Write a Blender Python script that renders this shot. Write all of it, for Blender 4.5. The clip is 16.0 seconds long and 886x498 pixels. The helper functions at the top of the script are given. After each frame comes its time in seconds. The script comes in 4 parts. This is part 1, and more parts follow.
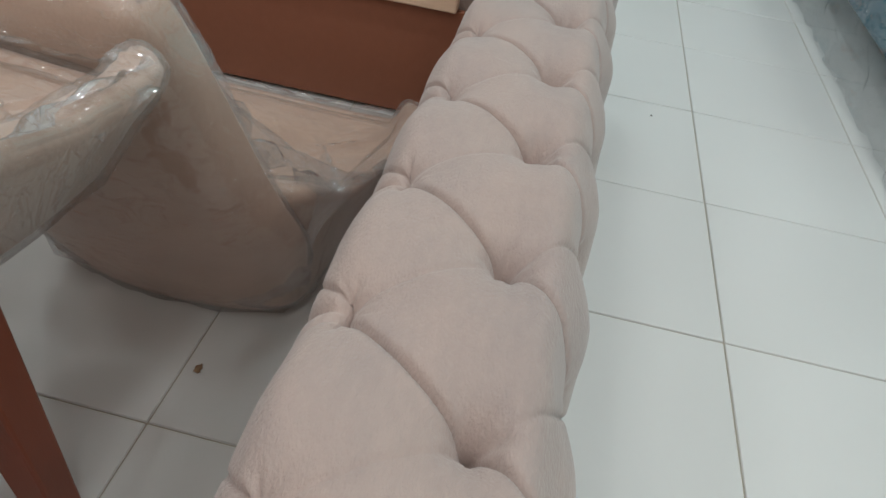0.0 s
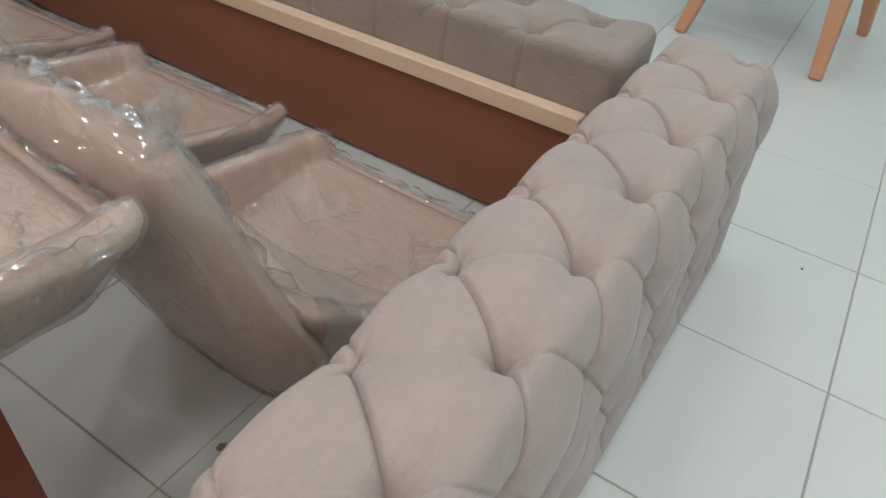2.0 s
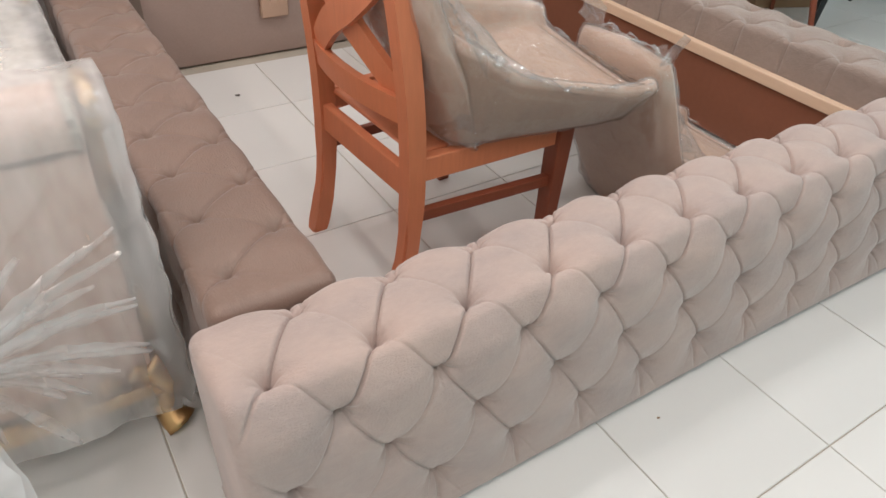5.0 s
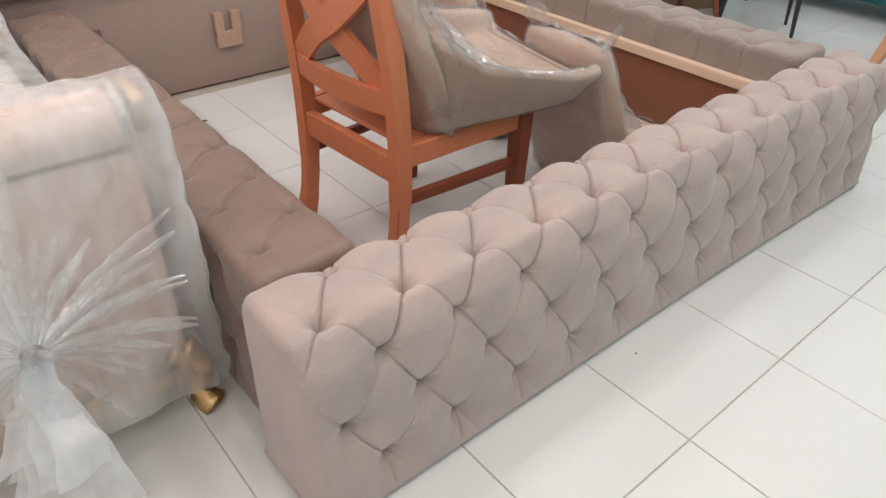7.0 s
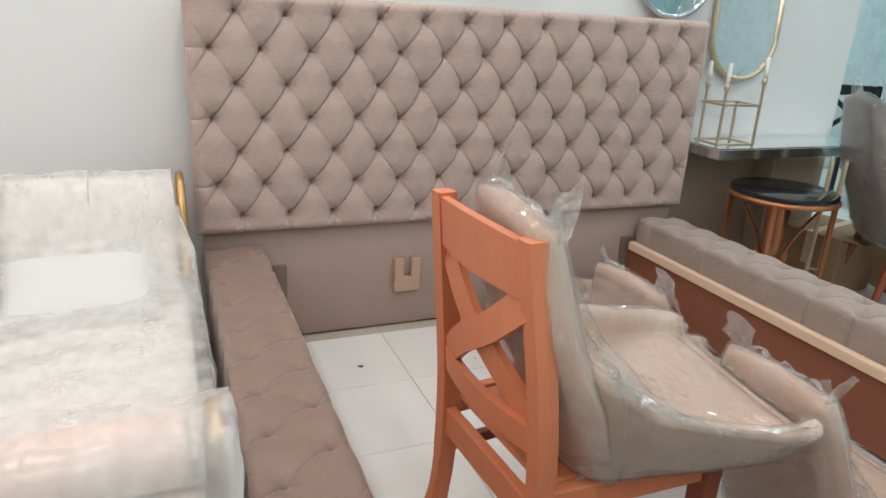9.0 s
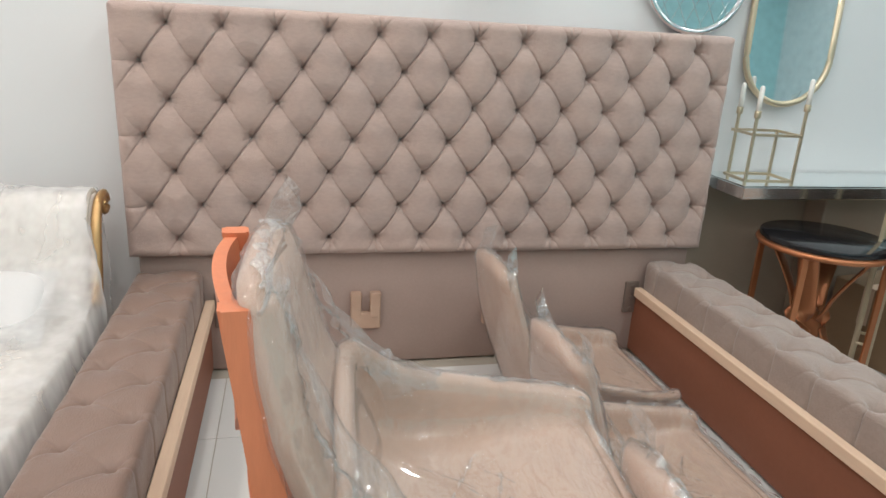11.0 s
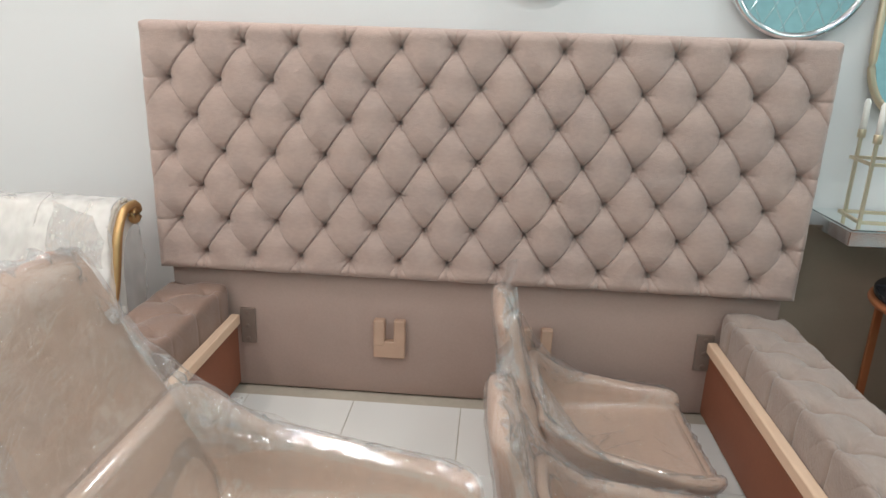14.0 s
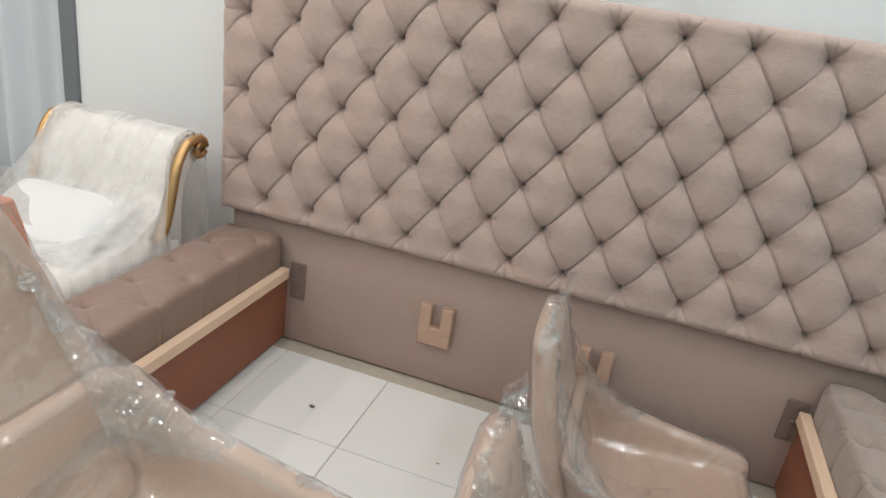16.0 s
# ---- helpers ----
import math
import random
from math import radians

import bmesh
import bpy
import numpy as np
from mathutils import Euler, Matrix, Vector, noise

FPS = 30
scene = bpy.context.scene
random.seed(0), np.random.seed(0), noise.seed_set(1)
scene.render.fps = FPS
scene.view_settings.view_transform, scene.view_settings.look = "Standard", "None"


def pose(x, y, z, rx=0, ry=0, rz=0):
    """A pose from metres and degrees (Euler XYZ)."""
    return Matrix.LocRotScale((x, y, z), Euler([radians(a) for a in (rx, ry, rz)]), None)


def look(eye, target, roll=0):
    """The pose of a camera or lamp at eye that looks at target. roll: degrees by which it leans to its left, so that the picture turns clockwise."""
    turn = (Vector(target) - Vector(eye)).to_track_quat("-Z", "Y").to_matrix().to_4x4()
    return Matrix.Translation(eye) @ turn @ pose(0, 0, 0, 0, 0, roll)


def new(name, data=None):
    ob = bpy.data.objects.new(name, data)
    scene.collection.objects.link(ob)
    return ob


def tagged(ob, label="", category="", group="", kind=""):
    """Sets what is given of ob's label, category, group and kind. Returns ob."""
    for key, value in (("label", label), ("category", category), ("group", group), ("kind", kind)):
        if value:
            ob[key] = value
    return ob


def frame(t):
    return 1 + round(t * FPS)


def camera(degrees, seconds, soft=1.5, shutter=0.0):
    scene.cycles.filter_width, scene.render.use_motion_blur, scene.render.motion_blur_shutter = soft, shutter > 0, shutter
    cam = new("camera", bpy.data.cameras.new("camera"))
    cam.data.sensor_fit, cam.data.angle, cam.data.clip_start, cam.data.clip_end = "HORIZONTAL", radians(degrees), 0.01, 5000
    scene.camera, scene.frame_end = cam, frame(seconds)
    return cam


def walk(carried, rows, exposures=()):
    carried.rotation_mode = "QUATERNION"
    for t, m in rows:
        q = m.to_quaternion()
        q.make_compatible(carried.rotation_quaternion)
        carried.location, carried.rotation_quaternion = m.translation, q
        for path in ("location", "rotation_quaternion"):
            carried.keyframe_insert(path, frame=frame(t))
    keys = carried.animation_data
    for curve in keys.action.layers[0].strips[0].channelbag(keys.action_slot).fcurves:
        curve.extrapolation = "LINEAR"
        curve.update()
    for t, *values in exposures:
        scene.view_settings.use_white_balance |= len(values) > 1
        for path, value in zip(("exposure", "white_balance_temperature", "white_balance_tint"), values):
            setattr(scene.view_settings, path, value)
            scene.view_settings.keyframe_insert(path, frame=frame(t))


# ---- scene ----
cam = camera(66.5, 16.0)
PATH = [
    (0, (0.731, -2.185, 0.86), (2.221, -2.025, -0.464), 9.0),
    (0.5, (0.789, -2.196, 0.859), (2.337, -2.077, -0.401), 11.8),
    (1, (0.823, -2.2, 0.884), (2.344, -2.014, -0.402), 16.0),
    (1.5, (0.858, -2.264, 0.881), (2.362, -1.863, -0.374), 12.6),
    (2, (0.935, -2.361, 0.991), (2.262, -1.623, -0.311), 6.0),
    (2.5, (0.921, -2.381, 1.209), (2.163, -1.672, -0.188), 12.8),
    (3, (0.697, -2.588, 1.29), (1.841, -1.687, -0.082), 16.9),
    (3.5, (0.435, -2.685, 1.269), (1.556, -1.708, -0.068), 12.1),
    (4, (0.141, -2.77, 1.278), (1.136, -1.615, -0.016), 9.5),
    (4.5, (-0.005, -2.837, 1.26), (0.87, -1.556, -0.003), 4.5),
    (7, (-0.354, -3.007, 1.261), (0.715, -1.778, 0.099), 2.0),
    (7.5, (-0.306, -2.933, 1.293), (0.721, -1.499, 0.35), 2.2),
    (8, (-0.306, -2.867, 1.345), (0.666, -1.332, 0.506), 4.4),
    (8.5, (-0.211, -2.778, 1.366), (0.704, -1.137, 0.682), 2.9),
    (9, (-0.075, -2.718, 1.379), (0.664, -0.977, 0.727), 3.2),
    (9.5, (0.034, -2.663, 1.384), (0.746, -0.894, 0.78), 2.1),
    (12, (0.873, -2.486, 1.366), (1.163, -0.605, 0.75), 3.8),
    (12.5, (0.949, -2.37, 1.36), (1.232, -0.475, 0.787), 2.6),
    (13, (1.195, -2.388, 1.378), (1.205, -0.48, 0.777), 1.5),
    (13.5, (1.221, -2.425, 1.383), (1.159, -0.509, 0.816), 2.7),
    (14, (1.266, -2.413, 1.391), (1.138, -0.509, 0.794), 1.9),
    (14.5, (1.225, -2.343, 1.387), (1.132, -0.446, 0.762), 3.4),
    (15, (1.224, -2.18, 1.399), (1.117, -0.274, 0.804), 4.8),
    (15.5, (1.328, -2.083, 1.423), (1.176, -0.204, 0.756), 6.9),
    (16, (1.46, -2.095, 1.433), (0.973, -0.306, 0.681), 8.5),
]
walk(cam, [(t, look(eye, target, roll)) for t, eye, target, roll in PATH],
     [(0, -0.48, 6300, 6), (2.5, -0.38, 6300, 7), (3.6, -0.26, 6450, 9), (4.5, -0.05, 6750, 14), (7, -0.03, 6700, 14), (7.6, -0.1, 6600, 13), (9, 0.0, 6500, 9), (12.5, 0.05, 6500, 9), (16, 0.05, 6500, 8)])


# ---- world and lights ----
world = bpy.data.worlds.new("world")
scene.world = world
world.use_nodes = True
world.node_tree.nodes["Background"].inputs[0].default_value = (0.8, 0.85, 0.9, 1)
world.node_tree.nodes["Background"].inputs[1].default_value = 0.15
CEIL = 2.9
LAMPS = []
for gx in range(9):
    for gy in range(5):
        x, y = -1.75 + gx * 1.02, -4.6 + gy * 1.06 + (0.3 if gx % 2 else 0.0)
        warm = max(0.0, min(1.0, (2.6 - x) / 3.0)) if y > -1.7 or x < -0.3 else 0.35
        LAMPS.append((x, y, (5.6 if x < 1.3 else 4.8) if x < 2.6 else 2.9, (0.86 + 0.14 * warm, 0.96 - 0.05 * warm, 1.0 - 0.13 * warm)))
LAMPS += [(4.6, 1.5, 16.0, (0.74, 0.98, 1.0)), (6.0, 1.3, 16.0, (0.74, 0.98, 1.0))]


def ceiling_lamp(x, y, watts, colour):
    data = bpy.data.lights.new("downlight", "AREA")
    data.shape, data.size, data.energy, data.color = "DISK", 0.13, watts, colour
    ob = new("downlight", data)
    ob.location = (x, y, CEIL - 0.025)


for lamp in LAMPS:
    ceiling_lamp(*lamp)


# ---- materials ----
def mat(name, base, rough=0.6, metal=0.0, grain=0.0, grain_scale=60.0, blotch=0.0, blotch_scale=4.0, blotch_to=None, bump=0.0, bump_scale=200.0,
        sheen=0.0, stretch=(1, 1, 1), spec=0.5, vary=0.0, coat=0.0):
    m = bpy.data.materials.new(name)
    m.use_nodes = True
    nt = m.node_tree
    b = nt.nodes["Principled BSDF"]
    b.inputs["Roughness"].default_value = rough
    b.inputs["Metallic"].default_value = metal
    b.inputs["Specular IOR Level"].default_value = spec
    b.inputs["Sheen Weight"].default_value = sheen
    b.inputs["Sheen Roughness"].default_value = 0.45
    b.inputs["Coat Weight"].default_value = coat
    co = nt.nodes.new("ShaderNodeTexCoord")
    mp = nt.nodes.new("ShaderNodeMapping")
    mp.inputs["Scale"].default_value = stretch
    nt.links.new(co.outputs["Object"], mp.inputs[0])
    last = None

    def mix_in(fac_socket, colour, amount, src):
        mx = nt.nodes.new("ShaderNodeMix")
        mx.data_type = "RGBA"
        ml = nt.nodes.new("ShaderNodeMath")
        ml.operation = "MULTIPLY"
        ml.inputs[1].default_value = amount
        nt.links.new(fac_socket, ml.inputs[0])
        nt.links.new(ml.outputs[0], mx.inputs[0])
        if src is None:
            mx.inputs[6].default_value = (*base, 1)
        else:
            nt.links.new(src, mx.inputs[6])
        mx.inputs[7].default_value = (*colour, 1)
        return mx.outputs[2]

    if blotch:
        n = nt.nodes.new("ShaderNodeTexNoise")
        n.inputs["Scale"].default_value, n.inputs["Detail"].default_value = blotch_scale, 4
        nt.links.new(mp.outputs[0], n.inputs[0])
        last = mix_in(n.outputs[0], blotch_to or [c * 0.55 for c in base], blotch, last)
    if grain:
        n = nt.nodes.new("ShaderNodeTexNoise")
        n.inputs["Scale"].default_value, n.inputs["Detail"].default_value = grain_scale, 6
        nt.links.new(mp.outputs[0], n.inputs[0])
        last = mix_in(n.outputs[0], [min(1, c * 1.6) for c in base], grain, last)
    if vary:
        oi = nt.nodes.new("ShaderNodeObjectInfo")
        last = mix_in(oi.outputs["Random"], [c * 0.75 for c in base], vary, last)
    if last is None:
        b.inputs["Base Color"].default_value = (*base, 1)
    else:
        nt.links.new(last, b.inputs["Base Color"])
    if bump:
        n = nt.nodes.new("ShaderNodeTexNoise")
        n.inputs["Scale"].default_value, n.inputs["Detail"].default_value = bump_scale, 5
        nt.links.new(mp.outputs[0], n.inputs[0])
        bp = nt.nodes.new("ShaderNodeBump")
        bp.inputs["Strength"].default_value, bp.inputs["Distance"].default_value = bump, 0.004
        nt.links.new(n.outputs[0], bp.inputs["Height"])
        nt.links.new(bp.outputs[0], b.inputs["Normal"])
    return m


def edge_gloss(nt, gloss):
    """How much a thin sheet mirrors: a little face on, more at a slant."""
    lw = nt.nodes.new("ShaderNodeLayerWeight")
    lw.inputs[0].default_value = 0.5
    pw = nt.nodes.new("ShaderNodeMath")
    pw.operation = "POWER"
    pw.inputs[1].default_value = 4.0
    nt.links.new(lw.outputs["Facing"], pw.inputs[0])
    ma = nt.nodes.new("ShaderNodeMath")
    ma.operation = "MULTIPLY_ADD"
    ma.use_clamp = True
    ma.inputs[1].default_value, ma.inputs[2].default_value = 0.2 * gloss, 0.085 * gloss
    nt.links.new(pw.outputs[0], ma.inputs[0])
    return ma.outputs[0]


def ridges(nt, socket, width):
    """Thin sharp creases where a noise crosses its middle."""
    sub = nt.nodes.new("ShaderNodeMath")
    sub.operation = "SUBTRACT"
    sub.inputs[1].default_value = 0.5
    nt.links.new(socket, sub.inputs[0])
    ab = nt.nodes.new("ShaderNodeMath")
    ab.operation = "ABSOLUTE"
    nt.links.new(sub.outputs[0], ab.inputs[0])
    rg = nt.nodes.new("ShaderNodeMapRange")
    rg.inputs[1].default_value, rg.inputs[2].default_value = 0.0, width
    rg.inputs[3].default_value, rg.inputs[4].default_value = 1.0, 0.0
    nt.links.new(ab.outputs[0], rg.inputs[0])
    return rg.outputs[0]


def film(name, haze, gloss, rough, scale, strength, tint=(0.97, 0.97, 0.97), stretch=(1, 1, 0.35)):
    """Thin clear or milky plastic sheet: see-through, a little white haze, crinkled gloss."""
    m = bpy.data.materials.new(name)
    m.use_nodes = True
    nt = m.node_tree
    nt.nodes.remove(nt.nodes["Principled BSDF"])
    out = nt.nodes["Material Output"]
    co = nt.nodes.new("ShaderNodeTexCoord")
    mp = nt.nodes.new("ShaderNodeMapping")
    mp.inputs["Scale"].default_value = stretch
    nt.links.new(co.outputs["Object"], mp.inputs[0])
    n1 = nt.nodes.new("ShaderNodeTexNoise")
    n1.inputs["Scale"].default_value, n1.inputs["Detail"].default_value, n1.inputs["Distortion"].default_value = scale, 1.5, 2.5
    nt.links.new(mp.outputs[0], n1.inputs[0])
    bp = nt.nodes.new("ShaderNodeBump")
    bp.inputs["Distance"].default_value = 0.012
    pn = nt.nodes.new("ShaderNodeTexNoise")
    pn.inputs["Scale"].default_value, pn.inputs["Detail"].default_value = 6.0, 1.5
    nt.links.new(co.outputs["Object"], pn.inputs[0])
    pr = nt.nodes.new("ShaderNodeMapRange")
    pr.inputs[1].default_value, pr.inputs[2].default_value = 0.40, 0.62
    pr.inputs[3].default_value, pr.inputs[4].default_value = 0.15 * strength, 1.3 * strength
    nt.links.new(pn.outputs[0], pr.inputs[0])
    nt.links.new(pr.outputs[0], bp.inputs["Strength"])
    nt.links.new(ridges(nt, n1.outputs[0], 0.035), bp.inputs["Height"])
    tr = nt.nodes.new("ShaderNodeBsdfTransparent")
    tr.inputs[0].default_value = (*tint, 1)
    df = nt.nodes.new("ShaderNodeBsdfDiffuse")
    df.inputs[0].default_value = (0.93, 0.93, 0.93, 1)
    tl = nt.nodes.new("ShaderNodeBsdfTranslucent")
    tl.inputs[0].default_value = (0.93, 0.93, 0.93, 1)
    md = nt.nodes.new("ShaderNodeMixShader")
    md.inputs[0].default_value = 0.5
    nt.links.new(df.outputs[0], md.inputs[1])
    nt.links.new(tl.outputs[0], md.inputs[2])
    m1 = nt.nodes.new("ShaderNodeMixShader")
    n2 = nt.nodes.new("ShaderNodeTexNoise")
    n2.inputs["Scale"].default_value, n2.inputs["Detail"].default_value = scale * 0.5, 3
    nt.links.new(mp.outputs[0], n2.inputs[0])
    rg = nt.nodes.new("ShaderNodeMapRange")
    rg.inputs[1].default_value, rg.inputs[2].default_value = 0.35, 0.7
    rg.inputs[3].default_value, rg.inputs[4].default_value = haze * 0.5, haze * 1.5
    nt.links.new(n2.outputs[0], rg.inputs[0])
    nt.links.new(rg.outputs[0], m1.inputs[0])
    nt.links.new(tr.outputs[0], m1.inputs[1])
    nt.links.new(md.outputs[0], m1.inputs[2])
    gl = nt.nodes.new("ShaderNodeBsdfGlossy")
    gl.inputs["Roughness"].default_value = rough
    nt.links.new(bp.outputs[0], gl.inputs["Normal"])
    fac = edge_gloss(nt, gloss)
    m2 = nt.nodes.new("ShaderNodeMixShader")
    nt.links.new(fac, m2.inputs[0])
    nt.links.new(m1.outputs[0], m2.inputs[1])
    nt.links.new(gl.outputs[0], m2.inputs[2])
    nt.links.new(m2.outputs[0], out.inputs[0])
    return m


VELVET = mat("taupe velvet", (0.50, 0.362, 0.305), 0.85, grain=0.3, grain_scale=70, blotch=0.65, blotch_scale=6, blotch_to=(0.24, 0.21, 0.215), bump=0.6, bump_scale=210,
             sheen=0.35, stretch=(0.6, 2.4, 1.4), spec=0.15)
# right rail: darker nap tone of the same velvet, put into the base
VELVET_GREY_NAP = mat("taupe velvet with grey nap tone", (0.36, 0.275, 0.235), 0.85, grain=0.3, grain_scale=70, blotch=0.8, blotch_scale=9, blotch_to=(0.19, 0.16, 0.145), bump=0.7, bump_scale=170,
                  sheen=0.35, stretch=(2.4, 0.6, 1.4), spec=0.15)
VELVET_FOOT = mat("lilac taupe velvet", (0.50, 0.375, 0.322), 0.85, grain=0.18, grain_scale=70, blotch=0.8, blotch_scale=7, blotch_to=(0.25, 0.225, 0.23), bump=0.45, bump_scale=260,
                  sheen=0.35, stretch=(0.8, 1.7, 1.3), spec=0.15)
# left rail: the bed's velvet against its nap, darker tone put into the colour
VELVET_DARK_NAP = mat("brown velvet", (0.225, 0.143, 0.110), 0.5, grain=0.25, grain_scale=70, blotch=0.4, blotch_scale=6, bump=0.4, bump_scale=190,
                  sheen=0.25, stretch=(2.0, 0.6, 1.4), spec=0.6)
SHELL_CLOTH = mat("beige velvet", (0.55, 0.385, 0.295), 0.85, grain=0.2, grain_scale=90, blotch=0.3, blotch_scale=7, bump=0.3, bump_scale=240, sheen=0.3, spec=0.15)
PLAIN_CLOTH = mat("taupe flat cloth", (0.41, 0.302, 0.262), 0.85, grain=0.2, grain_scale=120, blotch=0.35, blotch_scale=3, bump=0.2, bump_scale=300, sheen=0.25, spec=0.15)


def wrapped(material, name, weight=2.0, scale=20.0, strength=0.8, rough=0.07, stretch=(1, 1, 1)):
    """A copy of a cloth with tight clear film over it: a crinkled glossy coat."""
    m = material.copy()
    m.name = name
    nt = m.node_tree
    b = nt.nodes["Principled BSDF"]
    b.inputs["Sheen Weight"].default_value = 0.05
    co = nt.nodes.new("ShaderNodeTexCoord")
    mp = nt.nodes.new("ShaderNodeMapping")
    mp.inputs["Scale"].default_value = stretch
    nt.links.new(co.outputs["Object"], mp.inputs[0])
    n = nt.nodes.new("ShaderNodeTexNoise")
    n.inputs["Scale"].default_value, n.inputs["Detail"].default_value, n.inputs["Distortion"].default_value = scale, 1.2, 2.5
    nt.links.new(mp.outputs[0], n.inputs[0])
    pn = nt.nodes.new("ShaderNodeTexNoise")
    pn.inputs["Scale"].default_value, pn.inputs["Detail"].default_value = scale * 0.33, 1.0
    nt.links.new(co.outputs["Object"], pn.inputs[0])
    pr = nt.nodes.new("ShaderNodeMapRange")
    pr.inputs[1].default_value, pr.inputs[2].default_value = 0.40, 0.62
    pr.inputs[3].default_value, pr.inputs[4].default_value = 0.06, 1.0
    nt.links.new(pn.outputs[0], pr.inputs[0])
    pm = nt.nodes.new("ShaderNodeMath")
    pm.operation = "MULTIPLY"
    pm.inputs[1].default_value = strength
    nt.links.new(pr.outputs[0], pm.inputs[0])
    bp = nt.nodes.new("ShaderNodeBump")
    bp.inputs["Distance"].default_value = 0.02
    nt.links.new(pm.outputs[0], bp.inputs["Strength"])
    nt.links.new(n.outputs[0], bp.inputs["Height"])
    gl = nt.nodes.new("ShaderNodeBsdfGlossy")
    gl.inputs["Roughness"].default_value = rough
    nt.links.new(bp.outputs[0], gl.inputs["Normal"])
    mx = nt.nodes.new("ShaderNodeMixShader")
    nt.links.new(edge_gloss(nt, weight), mx.inputs[0])
    nt.links.new(b.outputs[0], mx.inputs[1])
    nt.links.new(gl.outputs[0], mx.inputs[2])
    nt.links.new(mx.outputs[0], nt.nodes["Material Output"].inputs[0])
    return m


CREAM = mat("cream cloth", (0.78, 0.73, 0.67), 0.8, grain=0.1, grain_scale=80, blotch=0.15, blotch_scale=5, bump=0.2, bump_scale=200, sheen=0.2, spec=0.2)
ROSE = mat("rose beige cloth", (0.70, 0.50, 0.42), 0.8, grain=0.1, grain_scale=80, blotch=0.15, blotch_scale=5, bump=0.2, bump_scale=200, sheen=0.2, spec=0.2)
WHITE_CLOTH = mat("white cloth", (0.66, 0.65, 0.64), 0.8, grain=0.05, bump=0.2, bump_scale=120, blotch=0.1)
BOARD = mat("brown hardboard", (0.26, 0.098, 0.056), 0.55, grain=0.2, grain_scale=50, blotch=0.4, blotch_scale=5, bump=0.1, bump_scale=150, spec=0.3)
PINE = mat("raw pine", (0.72, 0.50, 0.36), 0.6, grain=0.35, grain_scale=14, blotch=0.3, blotch_scale=5, bump=0.15, bump_scale=60, stretch=(6, 0.5, 6), spec=0.3)
BRACKET = mat("dusty pine", (0.47, 0.31, 0.225), 0.65, grain=0.35, grain_scale=14, blotch=0.35, blotch_scale=9, bump=0.15, bump_scale=60)
BEECH = mat("orange stained beech", (0.63, 0.205, 0.098), 0.42, grain=0.3, grain_scale=20, blotch=0.45, blotch_scale=4, bump=0.08, bump_scale=80, stretch=(5, 5, 0.7), spec=0.4)
PALE_BEECH = mat("pale orange beech", (0.66, 0.32, 0.185), 0.45, grain=0.3, grain_scale=20, blotch=0.4, blotch_scale=5, bump=0.1, bump_scale=80, stretch=(5, 5, 0.7), spec=0.4)
BEECH_DARK = mat("dark red beech", (0.24, 0.062, 0.03), 0.45, grain=0.25, grain_scale=20, blotch=0.4, blotch_scale=4, bump=0.08, bump_scale=80, stretch=(5, 5, 0.7), spec=0.4)
TILE = mat("white glazed tile", (0.70, 0.69, 0.665), 0.30, blotch=0.12, blotch_scale=2.2, bump=0.02, bump_scale=8, vary=0.10, spec=0.5)
GROUT = mat("grey brown grout", (0.44, 0.39, 0.32), 0.9, grain=0.3, grain_scale=30, blotch=0.4, blotch_scale=3)
PAINT = mat("white wall paint", (0.76, 0.755, 0.75), 0.75, blotch=0.06, blotch_scale=1.5, bump=0.06, bump_scale=90)
STEEL = mat("dark bracket steel", (0.24, 0.18, 0.15), 0.6, metal=0.4, grain=0.3, blotch=0.5, blotch_scale=30)
GOLD = mat("gold leaf", (0.56, 0.35, 0.16), 0.36, metal=0.9, grain=0.2, grain_scale=40, blotch=0.35, blotch_scale=14, bump=0.2, bump_scale=60)
BRASS = mat("satin brass", (0.70, 0.58, 0.41), 0.35, metal=0.8, blotch=0.2, blotch_scale=20)
COPPER = mat("copper steel", (0.52, 0.20, 0.09), 0.35, metal=0.7, blotch=0.3, blotch_scale=12)
BLACK_GLOSS = mat("black marble", (0.012, 0.012, 0.014), 0.12, blotch=0.3, grain=0.1, grain_scale=5)
BLACK = mat("black paint", (0.015, 0.018, 0.02), 0.35, blotch=0.2)
MIRROR = mat("mirror", (0.86, 0.90, 0.90), 0.03, metal=1.0)
CHROME = mat("chrome", (0.75, 0.76, 0.77), 0.12, metal=1.0)
WAX = mat("candle wax", (0.85, 0.82, 0.76), 0.5)
TEAL = mat("teal velvet", (0.01, 0.11, 0.12), 0.8, grain=0.2, blotch=0.4, blotch_scale=5, sheen=0.3, bump=0.2)
BLUE = mat("petrol blue cloth", (0.015, 0.12, 0.19), 0.75, grain=0.2, blotch=0.5, blotch_scale=4, sheen=0.2, bump=0.3)
GREY_CLOTH = mat("grey brown cloth", (0.125, 0.10, 0.085), 0.8, blotch=0.3, grain=0.2, sheen=0.2, bump=0.2)
TEAL_WRAPPED = wrapped(TEAL, "teal velvet under clear film", 1.0, 12, 0.5)
CREAM_WRAPPED = wrapped(CREAM, "cream cloth under clear film", 1.0, 12, 0.5)
BEIGE_WRAPPED = wrapped(SHELL_CLOTH, "beige cloth under clear film", 1.0, 12, 0.5)
BLUE_WRAPPED = wrapped(BLUE, "petrol blue cloth under clear film", 1.0, 7, 0.5, 0.12)
CARTON = mat("brown carton", (0.34, 0.21, 0.12), 0.8, blotch=0.3, grain=0.15, grain_scale=30)
CEILING = mat("ceiling paint", (0.78, 0.78, 0.77), 0.8, blotch=0.05)
